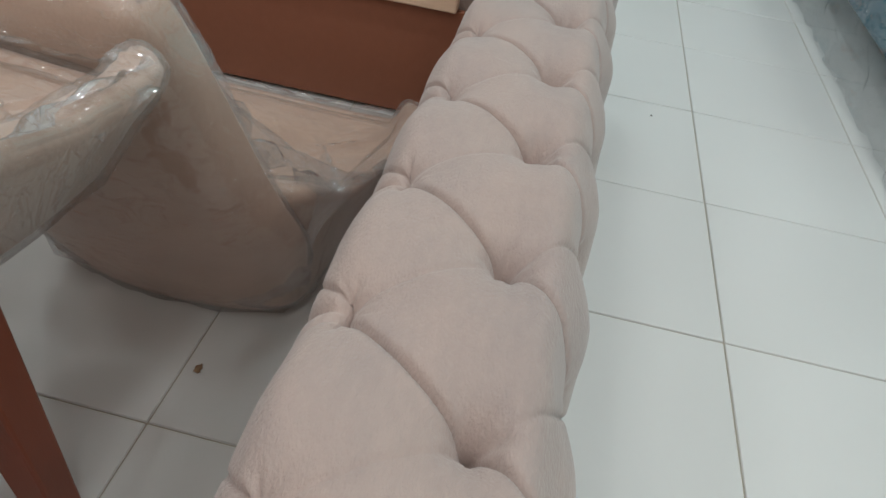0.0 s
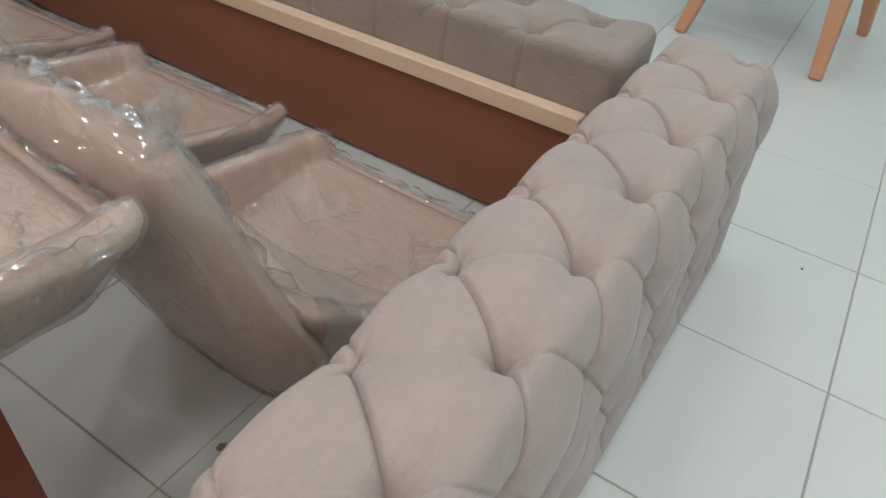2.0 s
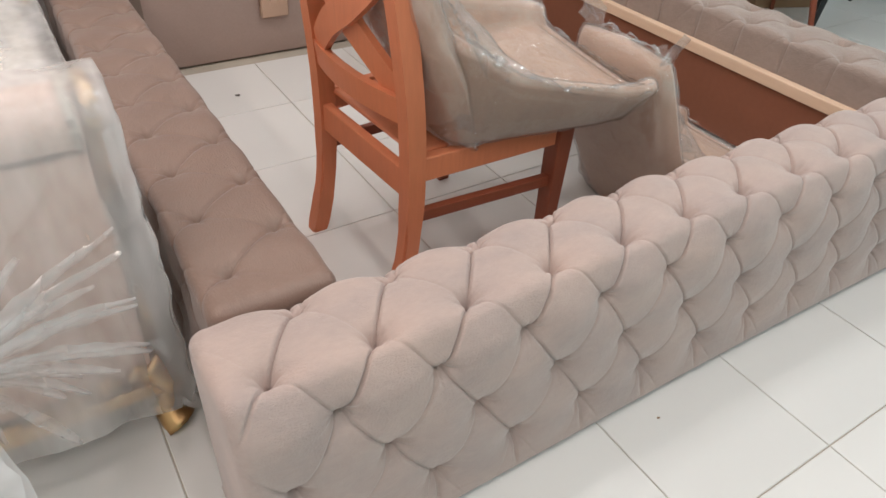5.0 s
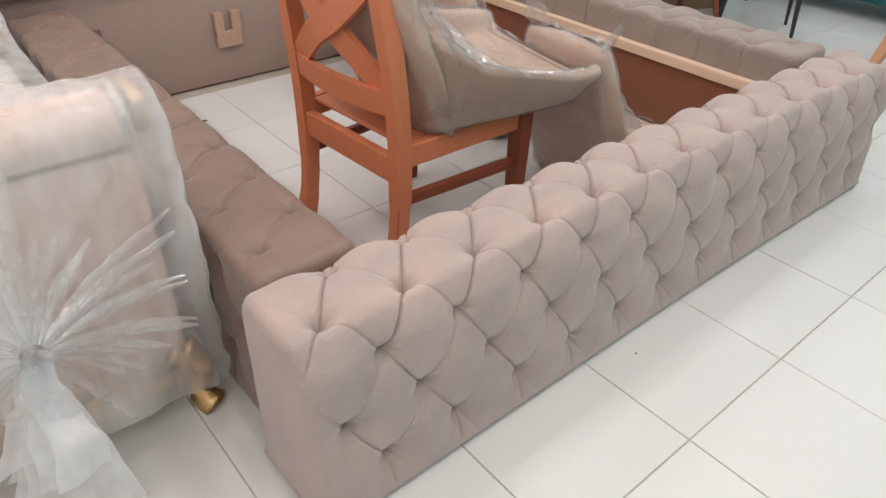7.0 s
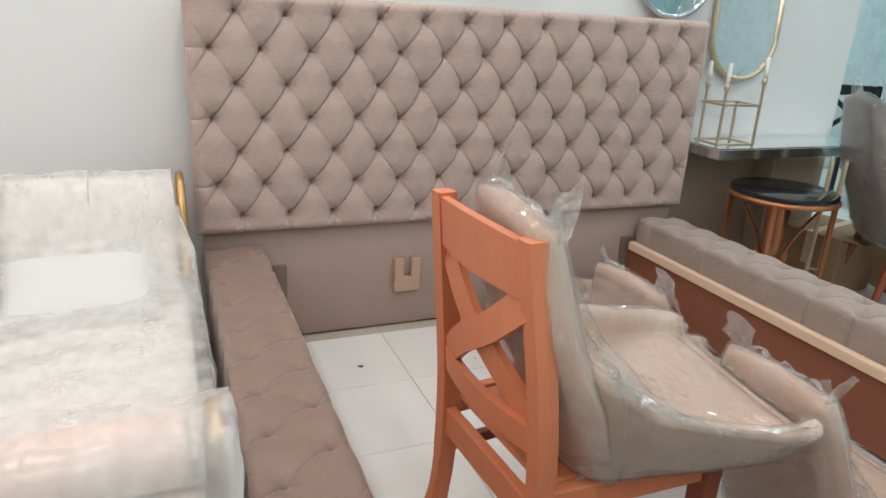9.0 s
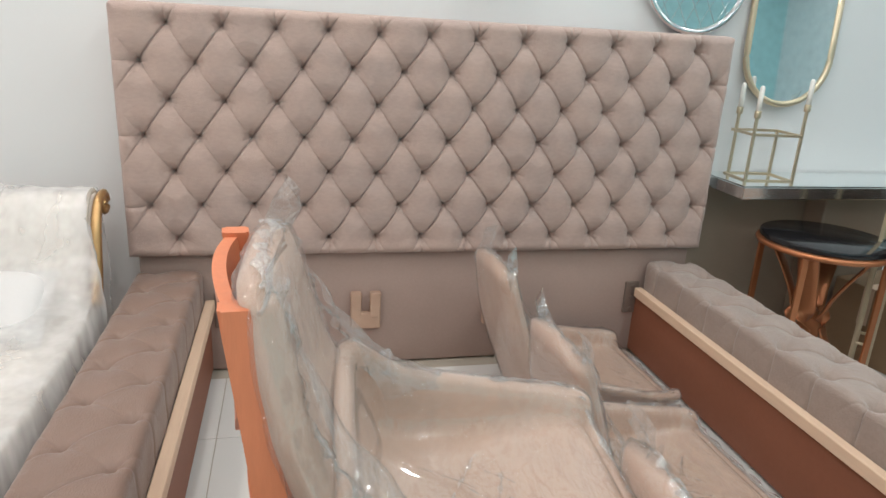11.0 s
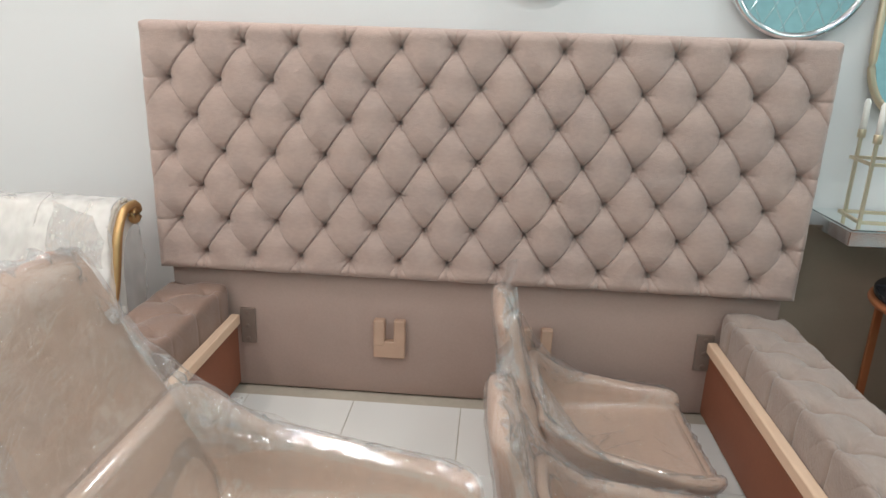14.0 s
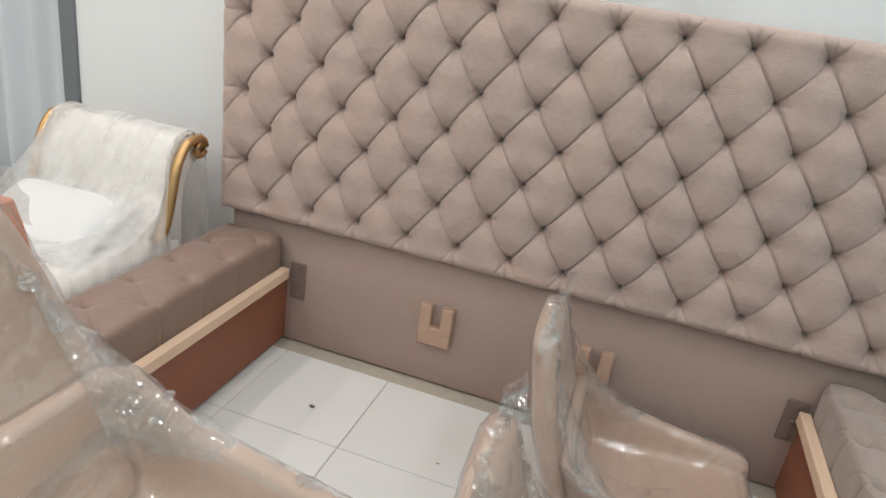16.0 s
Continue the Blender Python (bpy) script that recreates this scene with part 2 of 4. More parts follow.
WALLPAPER = mat("pale blue floral wallpaper", (0.60, 0.73, 0.76), 0.7, blotch=0.85, blotch_scale=9, blotch_to=(0.38, 0.44, 0.47), grain=0.6, grain_scale=12)
TEAL_PAPER = mat("teal patterned wallpaper", (0.38, 0.64, 0.68), 0.7, blotch=0.6, blotch_scale=7, grain=0.5, grain_scale=12)
CURTAIN = mat("pale grey curtain", (0.62, 0.65, 0.68), 0.8, blotch=0.15, bump=0.1)
CORD = mat("silver cord", (0.62, 0.57, 0.50), 0.5, bump=0.4, bump_scale=150, blotch=0.3)
BROWN_PANEL = mat("brown beige panel", (0.38, 0.29, 0.22), 0.6, blotch=0.35, blotch_scale=2.5, grain=0.1)
CLEAR = film("clear stretch film", 0.11, 1.6, 0.07, 34, 1.0, stretch=(1, 0.25, 0.45))
BUNCHED = film("bunched clear film", 0.20, 3.6, 0.07, 34, 1.0, stretch=(1, 1, 0.5))
MILKY = film("milky plastic sheet", 0.50, 0.8, 0.27, 16, 0.5, stretch=(1, 1, 0.3))
PLEAT = film("gathered milky plastic", 0.34, 1.4, 0.15, 16, 0.5, stretch=(1, 1, 1))
LAMP_GLOW = bpy.data.materials.new("lamp glow")
LAMP_GLOW.use_nodes = True
LAMP_GLOW.node_tree.nodes["Principled BSDF"].inputs["Emission Color"].default_value = (1, 0.96, 0.9, 1)
LAMP_GLOW.node_tree.nodes["Principled BSDF"].inputs["Emission Strength"].default_value = 6


# ---- mesh helpers ----
def empty(name, m, label, category, group="", kind=""):
    ob = new(name)
    ob.empty_display_size = 0.1
    ob.matrix_basis = m
    return tagged(ob, label, category, group, kind)


def as_object(name, bm, material, smooth=True):
    me = bpy.data.meshes.new(name)
    bm.normal_update()
    bm.to_mesh(me)
    bm.free()
    me.materials.append(material)
    if smooth:
        me.polygons.foreach_set("use_smooth", [True] * len(me.polygons))
    return new(name, me)


def part(name, bm, material, parent, label="", smooth=True):
    ob = as_object(name, bm, material, smooth)
    ob.parent = parent
    if label:
        ob["label"] = label
    return ob


def box(bm, lo, hi, bevel=0.0, seg=2, m=None):
    made = bmesh.ops.create_cube(bm, size=1.0)["verts"]
    for v in made:
        v.co = Vector([lo[i] + (v.co[i] + 0.5) * (hi[i] - lo[i]) for i in range(3)])
    if bevel:
        edges = list({e for v in made for e in v.link_edges})
        made = bmesh.ops.bevel(bm, geom=edges, offset=bevel, segments=seg, profile=0.5, affect="EDGES")["verts"]
    if m is not None:
        bmesh.ops.transform(bm, matrix=m, verts=list({v for v in made}))
    return made


def block(lo, hi, bevel=0.0, seg=2, m=None):
    bm = bmesh.new()
    box(bm, lo, hi, bevel, seg)
    if m is not None:
        bmesh.ops.transform(bm, matrix=m, verts=bm.verts[:])
    return bm


def slab(outline, thick, bevel, seg=3, m=None):
    """An outline in x, y given depth along z (from -thick/2 to thick/2), with rounded edges."""
    bm = bmesh.new()
    low = [bm.verts.new((x, y, -thick / 2)) for x, y in outline]
    top = [bm.verts.new((x, y, thick / 2)) for x, y in outline]
    n = len(outline)
    f1 = bm.faces.new(low[::-1])
    f2 = bm.faces.new(top)
    for i in range(n):
        bm.faces.new((low[i], low[(i + 1) % n], top[(i + 1) % n], top[i]))
    bmesh.ops.recalc_face_normals(bm, faces=bm.faces[:])
    if bevel:
        bmesh.ops.bevel(bm, geom=list(f1.edges) + list(f2.edges), offset=bevel, segments=seg, profile=0.5, affect="EDGES")
    if m is not None:
        bmesh.ops.transform(bm, matrix=m, verts=bm.verts[:])
    return bm


def smooth_path(points, per=8, closed=False):
    """A Catmull-Rom curve through the points."""
    pts = [Vector(p) for p in points]
    n = len(pts)
    out = []
    spans = n if closed else n - 1
    for i in range(spans):
        if closed:
            a, b, c, d = pts[i - 1], pts[i], pts[(i + 1) % n], pts[(i + 2) % n]
        else:
            a, b, c, d = pts[max(i - 1, 0)], pts[i], pts[i + 1], pts[min(i + 2, n - 1)]
        for k in range(per):
            t = k / per
            out.append(0.5 * ((2 * b) + (c - a) * t + (2 * a - 5 * b + 4 * c - d) * t * t + (3 * b - a - 3 * c + d) * t ** 3))
    if not closed:
        out.append(pts[-1])
    return out


def tube(points, radius, sides=8, taper=None, bm=None, flat=1.0):
    """A round bar along a path."""
    bm = bm or bmesh.new()
    pts = [Vector(p) for p in points]
    rings = []
    for i, p in enumerate(pts):
        d = (pts[min(i + 1, len(pts) - 1)] - pts[max(i - 1, 0)]).normalized()
        side = d.cross(Vector((0, 0, 1)))
        if side.length < 0.05:
            side = d.cross(Vector((0, 1, 0)))
        side.normalize()
        up = side.cross(d)
        r = radius * (taper(i / (len(pts) - 1)) if taper else 1)
        rings.append([bm.verts.new(p + side * (r * math.cos(6.28319 * k / sides)) + up * (r * flat * math.sin(6.28319 * k / sides))) for k in range(sides)])
    for a, b in zip(rings, rings[1:]):
        for k in range(sides):
            bm.faces.new((a[k], a[(k + 1) % sides], b[(k + 1) % sides], b[k]))
    bm.faces.new(rings[0][::-1])
    bm.faces.new(rings[-1])
    return bm


def bar(a, b, w, d, bevel=0.004, w2=None, d2=None):
    """A straight squared bar from a to b, w wide and d deep, with softened edges."""
    a, b = Vector(a), Vector(b)
    z = (b - a).normalized()
    x = Vector((1, 0, 0)) if abs(z.x) < 0.9 else Vector((0, 1, 0))
    y = z.cross(x).normalized()
    x = y.cross(z).normalized()
    bm = bmesh.new()
    w2, d2 = w2 or w, d2 or d
    vs = []
    for p, ww, dd in ((a, w, d), (b, w2, d2)):
        vs.append([bm.verts.new(p + x * (sx * ww / 2) + y * (sy * dd / 2)) for sx, sy in ((-1, -1), (1, -1), (1, 1), (-1, 1))])
    bm.faces.new(vs[0][::-1])
    bm.faces.new(vs[1])
    for k in range(4):
        bm.faces.new((vs[0][k], vs[0][(k + 1) % 4], vs[1][(k + 1) % 4], vs[1][k]))
    if bevel:
        bmesh.ops.bevel(bm, geom=bm.edges[:], offset=bevel, segments=2, profile=0.5, affect="EDGES")
    return bm


def disc(radius, z0, z1, sides=48, bevel=0.004, centre=(0, 0)):
    pts = [(centre[0] + radius * math.cos(6.28319 * k / sides), centre[1] + radius * math.sin(6.28319 * k / sides)) for k in range(sides)]
    return slab(pts, z1 - z0, bevel, 2, Matrix.Translation((0, 0, (z0 + z1) / 2)))


def round_rect(w, h, r, n=6):
    pts = []
    for cx, cy, a0 in ((w / 2 - r, h / 2 - r, 0), (-w / 2 + r, h / 2 - r, 90), (-w / 2 + r, -h / 2 + r, 180), (w / 2 - r, -h / 2 + r, 270)):
        for k in range(n + 1):
            a = radians(a0 + 90 * k / n)
            pts.append((cx + r * math.cos(a), cy + r * math.sin(a)))
    return pts


def grid_mesh(name, pts, material, parent=None, label="", close_u=False, caps=()):
    """A mesh from an array of places, rows by columns."""
    nu, nv = pts.shape[:2]
    idx = np.arange(nu * nv).reshape(nu, nv)
    a, b, c, d = idx[:-1, :-1], idx[1:, :-1], idx[1:, 1:], idx[:-1, 1:]
    faces = np.stack([a, b, c, d], -1).reshape(-1, 4).tolist()
    for row in caps:
        ring = idx[row].tolist()
        faces.append(ring if row == 0 else ring[::-1])
    me = bpy.data.meshes.new(name)
    me.from_pydata(pts.reshape(-1, 3).tolist(), [], faces)
    me.materials.append(material)
    me.polygons.foreach_set("use_smooth", [True] * len(me.polygons))
    me.update()
    ob = new(name, me)
    ob.parent = parent
    if label:
        ob["label"] = label
    return ob


# ---- deep-buttoned upholstery ----
def tuft_depth(c, k, rows, p, q, left, right, depth=1.0, wa=1.0, wb=1.0, soft=0.007, wide=0.0021, power=1.0):
    """How far the padding sinks, by column c and row k in button pitches; buttons sit at whole c on odd rows and half c on even ones."""
    a, b = c + k / 2 - 0.5, c - k / 2 - 0.5
    fa, fb = np.abs(a - np.round(a)), np.abs(b - np.round(b))
    kk = np.clip(k, 0, rows - 1)
    inside = np.exp(-np.maximum(0, np.abs(k - kk) - 0.05) * 3.0)
    ends = np.clip(1 - np.maximum(0, left - c) * 2.2, 0, 1) * np.clip(1 - np.maximum(0, c - right) * 2.2, 0, 1)
    # nearest button
    best, bc, bk = np.full(c.shape, 9.0), np.zeros(c.shape), np.zeros(c.shape)
    near_k = np.round(kk)
    for dk in (-1, 0, 1):
        row = np.clip(near_k + dk, 0, rows - 1)
        off = np.where(np.mod(row, 2) == 0, 0.5, 0.0)
        col = np.round(c - off) + off
        for dc in (-1, 0, 1):
            cc = np.clip(col + dc, left, right)
            cc = np.where(np.abs(cc - off - np.round(cc - off)) > 1e-6, col, cc)
            d = np.hypot((c - cc) * p, (k - row) * q)
            bc, bk = np.where(d < best, c - cc, bc), np.where(d < best, k - row, bk)
            best = np.minimum(best, d)
    star = 1 + 0.10 * np.sin(np.arctan2(bk * q, bc * p + 1e-9) * 7 + np.round(c) * 2.1 + np.round(k)) * np.exp(-((best - 0.022) / 0.014) ** 2)
    pit = 0.034 * np.exp(-(best / 0.0125) ** 1.2) + 0.024 * star * np.exp(-(best / 0.040) ** 1.3)
    scale = p * q / math.hypot(p, 2 * q)
    da, db = fa * scale * 1.9, fb * scale * 1.9
    crease = 0.012 * wa * np.exp(-(da / wide) ** power) + 0.012 * wb * np.exp(-(db / wide) ** power)
    bulge = soft * (1 - (np.sin(np.pi * np.clip(fa * 2, 0, 1) / 2) * np.sin(np.pi * np.clip(fb * 2, 0, 1) / 2)) ** 0.45)
    # straight pleats running off past the first and the last row
    outk = np.abs(k - kk)
    off = np.where(k < 0, 0.5, 0.5 if (rows - 1) % 2 == 0 else 0.0)
    dp = np.abs(c - off - np.round(c - off)) * p
    pleat = 0.010 * np.exp(-dp / 0.005) * np.clip(outk * 6, 0, 1) * np.exp(-np.maximum(0, outk - 1.6))
    return depth * (pit * ends + ((crease + bulge) * inside + pleat) * ends)


def section(points, radius, step):
    """A polyline with rounded corners, stepped evenly: places and outward normals (left of the way)."""
    pts = [Vector((*p, 0)) for p in points]
    out = [pts[0]]
    for a, b, c in zip(pts, pts[1:], pts[2:]):
        u, v = (a - b).normalized(), (c - b).normalized()
        s, e = b + u * radius, b + v * radius
        for k in range(13):
            t = k / 12
            out.append((1 - t) ** 2 * s + 2 * t * (1 - t) * b + t * t * e)
    out.append(pts[-1])
    arr = np.array([(p.x, p.y) for p in out])
    run = np.concatenate([[0], np.cumsum(np.hypot(*np.diff(arr, axis=0).T))])
    n = int(run[-1] / step)
    s = np.linspace(0, run[-1], n + 1)
    xy = np.stack([np.interp(s, run, arr[:, 0]), np.interp(s, run, arr[:, 1])], -1)
    d = np.gradient(xy, axis=0)
    d /= np.linalg.norm(d, axis=1)[:, None]
    nrm = np.stack([-d[:, 1], d[:, 0]], -1)
    if np.sum(nrm * (xy - xy.mean(0))) < 0:
        nrm = -nrm
    return s, xy, nrm


def tufted_rail(name, sec, radius, length, first, p, q, s_first, rows, cols, to_world, parent, label, step=0.0038, depth=1.0, seed=0, cloth=None, last=None, row_at=None):
    """A padded rail: the section swept along its length, buttoned, rounded off at both ends."""
    s, xy, nrm = section(sec, radius, step)
    nu = int(length / step)
    u = np.linspace(0, length, nu + 1)
    uu, ss = np.meshgrid(u, s, indexing="ij")
    c, k = (uu - first) / p, (ss - s_first) / q
    if row_at:
        # rows at uneven steps round the section
        n = len(row_at)
        ext = [row_at[0] - 0.45] + list(row_at) + [row_at[-1] + 0.45]
        k = np.interp(ss, ext, [-3.0] + list(range(n)) + [n + 2.0])
    wob = 0.012 * np.sin(uu * 9 + ss * 5 + seed) + 0.010 * np.sin(uu * 17 - ss * 11 + seed * 2)
    sink = tuft_depth(c + wob, k + wob[::-1], rows, p, q, -0.02, cols - 0.5 + 0.02 if last is None else last + 0.02, depth,
                      np.clip(1.25 - (k - 1.7) * 1.2, 0.22, 1.25), np.clip(0.15 + (k - 1.2) * 0.5, 0.15, 0.55), 0.004, 0.0021, 1.2)
    sink += 0.0016 * np.sin(uu * 31 + ss * 17) * np.sin(uu * 13 - ss * 29)
    end = 0.03
    edge = np.minimum(uu, length - uu)
    sink += np.where(edge < end, end - np.sqrt(np.maximum(0, end ** 2 - (end - edge) ** 2)), 0)
    fade = np.clip(np.minimum(ss, s[-1] - ss) / 0.03, 0, 1)
    sink *= fade
    off = xy[None, :, :] - nrm[None, :, :] * sink[..., None]
    pts = to_world(uu, off[..., 0], off[..., 1])
    return grid_mesh(name, pts, cloth or VELVET, parent, label, caps=(0, nu))


# ---- the setting ----
def wall(name, lo, hi, material, label):
    ob = as_object(name, block(lo, hi), material, smooth=False)
    return tagged(ob, label, "wall", kind="structure")


WALL_Y = 0.16
wall("wall_north", (-0.80, WALL_Y, 0), (3.62, WALL_Y + 0.15, CEIL), PAINT, "plain white painted wall behind the bed")
wall("wall_return", (3.47, WALL_Y + 0.15, 0), (3.62, 2.6, CEIL), PAINT, "white painted wall return beside the opening")
wall("wall_far", (3.62, 2.6, 0), (7.2, 2.75, CEIL), WALLPAPER, "teal and white flowered wallpaper on the far wall")
wall("wall_east", (7.2, -5.6, 0), (7.35, 2.75, CEIL), WALLPAPER, "teal and white flowered wallpaper on the end wall")
wall("wall_south", (-2.6, -5.75, 0), (7.35, -5.6, CEIL), TEAL_PAPER, "pale teal patterned wallpaper")
wall("wall_west", (-2.75, -5.75, 0), (-2.6, 1.0, CEIL), PAINT, "plain white painted side wall")
wall("wall_alcove", (-2.6, 0.85, 0), (-0.80, 1.0, CEIL), PAINT, "white painted wall of the alcove")
wall("wall_alcove_side", (-0.80, WALL_Y + 0.15, 0), (-0.68, 0.85, CEIL), PAINT, "white painted wall of the alcove")
tagged(as_object("ceiling", block((-2.75, -5.75, CEIL), (7.35, 2.75, CEIL + 0.12)), CEILING, False), "plain white painted ceiling", "ceiling", kind="structure")
floor = tagged(as_object("floor", block((-2.75, -5.75, -0.12), (7.35, 2.75, -0.004)), GROUT, False), "white square ceramic floor tiles with grey brown joints", "floor", kind="structure")


def downlight(x, y):
    lamp_ob = empty("ceiling_downlight", Matrix.Translation((x, y, CEIL)), "round white recessed ceiling downlight, switched on", "ceiling light", "ceiling downlights")
    bm = disc(0.085, -0.014, 0.0, 24, 0.004)
    part("rim", bm, CEILING, lamp_ob)
    part("lens", disc(0.066, -0.02, -0.0145, 24, 0.001), LAMP_GLOW, lamp_ob, "glowing round lens")


for lx, ly, *_ in LAMPS:
    downlight(lx, ly)


def trim_and_curtain():
    tagged(as_object("trim", block((-0.88, WALL_Y - 0.012, 0), (-0.80, WALL_Y + 0.16, CEIL), 0.006), mat("dark grey trim", (0.16, 0.17, 0.18), 0.5, blotch=0.2), False),
           "dark grey upright trim at the wall's end", "trim", kind="structure")
    cols = np.linspace(-1.9, -0.9, 160)
    z = np.linspace(0.03, 2.75, 8)
    xx, zz = np.meshgrid(cols, z, indexing="ij")
    yy = 0.33 + 0.05 * np.sin(xx * 38) * (0.7 + 0.3 * np.sin(xx * 7)) + 0.01 * np.sin(zz * 3 + xx * 20)
    ob = grid_mesh("curtain", np.stack([xx, yy, zz], -1), CURTAIN)
    sol = ob.modifiers.new("thickness", "SOLIDIFY")
    sol.thickness = 0.004
    tagged(ob, "pale grey curtain hanging in soft folds beside the wall", "curtain")


trim_and_curtain()

# ---- the bed ----
bed = empty("bed", pose(0, 0, 0), "taupe velvet deep-buttoned double bed frame without its slats", "bed")
Q = 0.1295


def headboard():
    x0, x1, z0, z1 = 0.015, 2.395, 0.512, 1.42
    step = 0.0029
    u = np.linspace(x0, x1, int((x1 - x0) / step))
    w = np.linspace(z0, z1, int((z1 - z0) / step))
    uu, ww = np.meshgrid(u, w, indexing="ij")
    c, k = (uu - 0.1) / 0.186, (1.354 - ww) / Q
    # even rows (top, third ...) have 12 buttons at half pitches, odd rows 13 at whole ones
    wob = 0.010 * np.sin(uu * 8 + ww * 6) + 0.010 * np.sin(uu * 15 - ww * 13)
    sink = tuft_depth(c + wob, k + wob[::-1], 7, 0.186, Q, -0.02, 12.02, 1.05,
                      np.clip(0.9 - (c - 6) * 0.13, 0.16, 0.9), np.clip(0.9 + (c - 8) * 0.13, 0.16, 0.9), 0.010)
    # side pleats from the outer buttons
    for edge, sign in ((0.1, -1), (0.1 + 12 * 0.186, 1)):
        out = np.clip((uu - edge) * sign / 0.02, 0, 1)
        kk = np.mod(k, 2)
        sink += 0.008 * np.exp(-np.abs(kk - 1) * Q / 0.006) * out
    e = np.minimum(np.minimum(uu - x0, x1 - uu), np.minimum(ww - z0, z1 - ww))
    r = 0.035
    sink += np.where(e < r, r - np.sqrt(np.maximum(0, r * r - (r - e) ** 2)), 0)
    sink += 0.0015 * np.sin(uu * 29 + ww * 19) * np.sin(uu * 11 - ww * 31)
    y = -0.052 + sink
    # rounded corners of the outline
    rc = 0.032
    cx, cz = np.clip(uu, x0 + rc, x1 - rc), np.clip(ww, z0 + 0.001, z1 - rc)
    off_x, off_z = uu - cx, ww - cz
    reach = np.hypot(off_x, off_z)
    pull = np.where((np.abs(off_x) > 0) & (off_z > 0) & (reach > rc), rc / np.maximum(reach, 1e-6), 1.0)
    uu, ww = cx + off_x * pull, cz + off_z * pull
    head = grid_mesh("headboard", np.stack([uu, y, ww], -1), VELVET, bed, "tall deep-buttoned velvet headboard pad")
    bm = bmesh.new()
    box(bm, (x0 + 0.004, 0.05, z0 + 0.003), (x1 - 0.004, 0.13, z1 - 0.004), 0.022, 3)
    for lo, hi in (((x0 + 0.004, z0 + 0.003), (x0 + 0.03, z1 - 0.03)), ((x1 - 0.03, z0 + 0.003), (x1 - 0.004, z1 - 0.03)),
                   ((x0 + 0.03, z1 - 0.03), (x1 - 0.03, z1 - 0.004)), ((x0 + 0.03, z0 + 0.003), (x1 - 0.03, z0 + 0.022))):
        box(bm, (lo[0], -0.016, lo[1]), (hi[0], 0.052, hi[1]), 0.006, 2)
    part("back_frame", bm, VELVET, head, "velvet covered edge of the headboard")
    part("lower_panel", block((x0 + 0.025, 0.014, 0.003), (x1 - 0.025, 0.12, z0 + 0.02), 0.008, 2), PLAIN_CLOTH, bed, "plain cloth covered lower headboard panel")
    return head


headboard()


def bracket(x):
    bm = bmesh.new()
    for a, b in ((-0.062, -0.018), (0.018, 0.062)):
        box(bm, (x + a, -0.018, 0.225), (x + b, 0.015, 0.335), 0.004, 1)
    box(bm, (x - 0.062, -0.016, 0.175), (x + 0.062, 0.013, 0.247), 0.004, 1)
    part("slat_bracket", bm, BRACKET, bed, "small raw pine bracket with a slot", smooth=False)


bracket(0.905)
bracket(1.475)


def plate(x0, x1):
    bm = block((x0, 0.004, 0.195), (x1, 0.016, 0.345), 0.002, 1)
    pl = part("steel_plate", bm, STEEL, bed, "dark steel corner plate", smooth=False)
    for z in (0.215, 0.27, 0.325):
        bm = disc(0.009, 0, 0.006, 12, 0.002)
        bmesh.ops.transform(bm, matrix=pose((x0 + x1) / 2, 0.006, z, 90), verts=bm.verts[:])
        part("screw", bm, STEEL, pl)


plate(2.083, 2.147)
plate(0.305, 0.365)

P = 0.1868
tufted_rail("footboard", [(-2.035, 0.014), (-2.035, 0.435), (-2.058, 0.478), (-2.240, 0.478), (-2.286, 0.405), (-2.298, 0.014)], 0.022, 2.352, 0.080, P, 0.145, 0.468, 5, 12,
            lambda u, y, z: np.stack([u - 0.016, y - 0.02 * (np.maximum(0, u - 1.017) / 1.15) ** 1.5, z], -1), bed, "low deep-buttoned velvet footboard", step=0.0025,
            seed=1, cloth=VELVET_FOOT, last=12, row_at=(0.478, 0.603, 0.742, 0.888, 1.028))
tufted_rail("side_rail", [(2.154, 0.014), (2.154, 0.455), (2.388, 0.455), (2.388, 0.014)], 0.035, 2.03, 0.12, 0.19, 0.125,
            0.441 + 0.035, 5, 11, lambda u, x, z: np.stack([x, -2.03 + u, z], -1), bed, "low deep-buttoned velvet side rail", seed=2, cloth=VELVET_GREY_NAP)
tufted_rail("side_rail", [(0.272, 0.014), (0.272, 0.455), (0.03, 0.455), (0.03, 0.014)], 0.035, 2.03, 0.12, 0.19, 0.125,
            0.441 + 0.035, 5, 11, lambda u, x, z: np.stack([x, -2.03 + u, z], -1), bed, "velvet side rail with shallow buttoning, dark nap tone painted brown", depth=0.5, seed=3, cloth=VELVET_DARK_NAP)
for sx, x_in in ((1, 2.153), (-1, 0.274)):
    lo, hi = sorted((x_in - sx * 0.036, x_in - sx * 0.001))
    part("slat_ledge", block((lo, -1.985, 0.283), (hi, -0.012, 0.325), 0.003, 1), PINE, bed, "raw pine ledge strip", smooth=False)
    lo, hi = sorted((x_in - sx * 0.014, x_in - sx * 0.001))
    part("inner_panel", block((lo, -2.02, 0.012), (hi, 0.025, 0.282), 0.002, 1), BOARD, bed, "dark reddish brown hardboard inner panel", smooth=False)


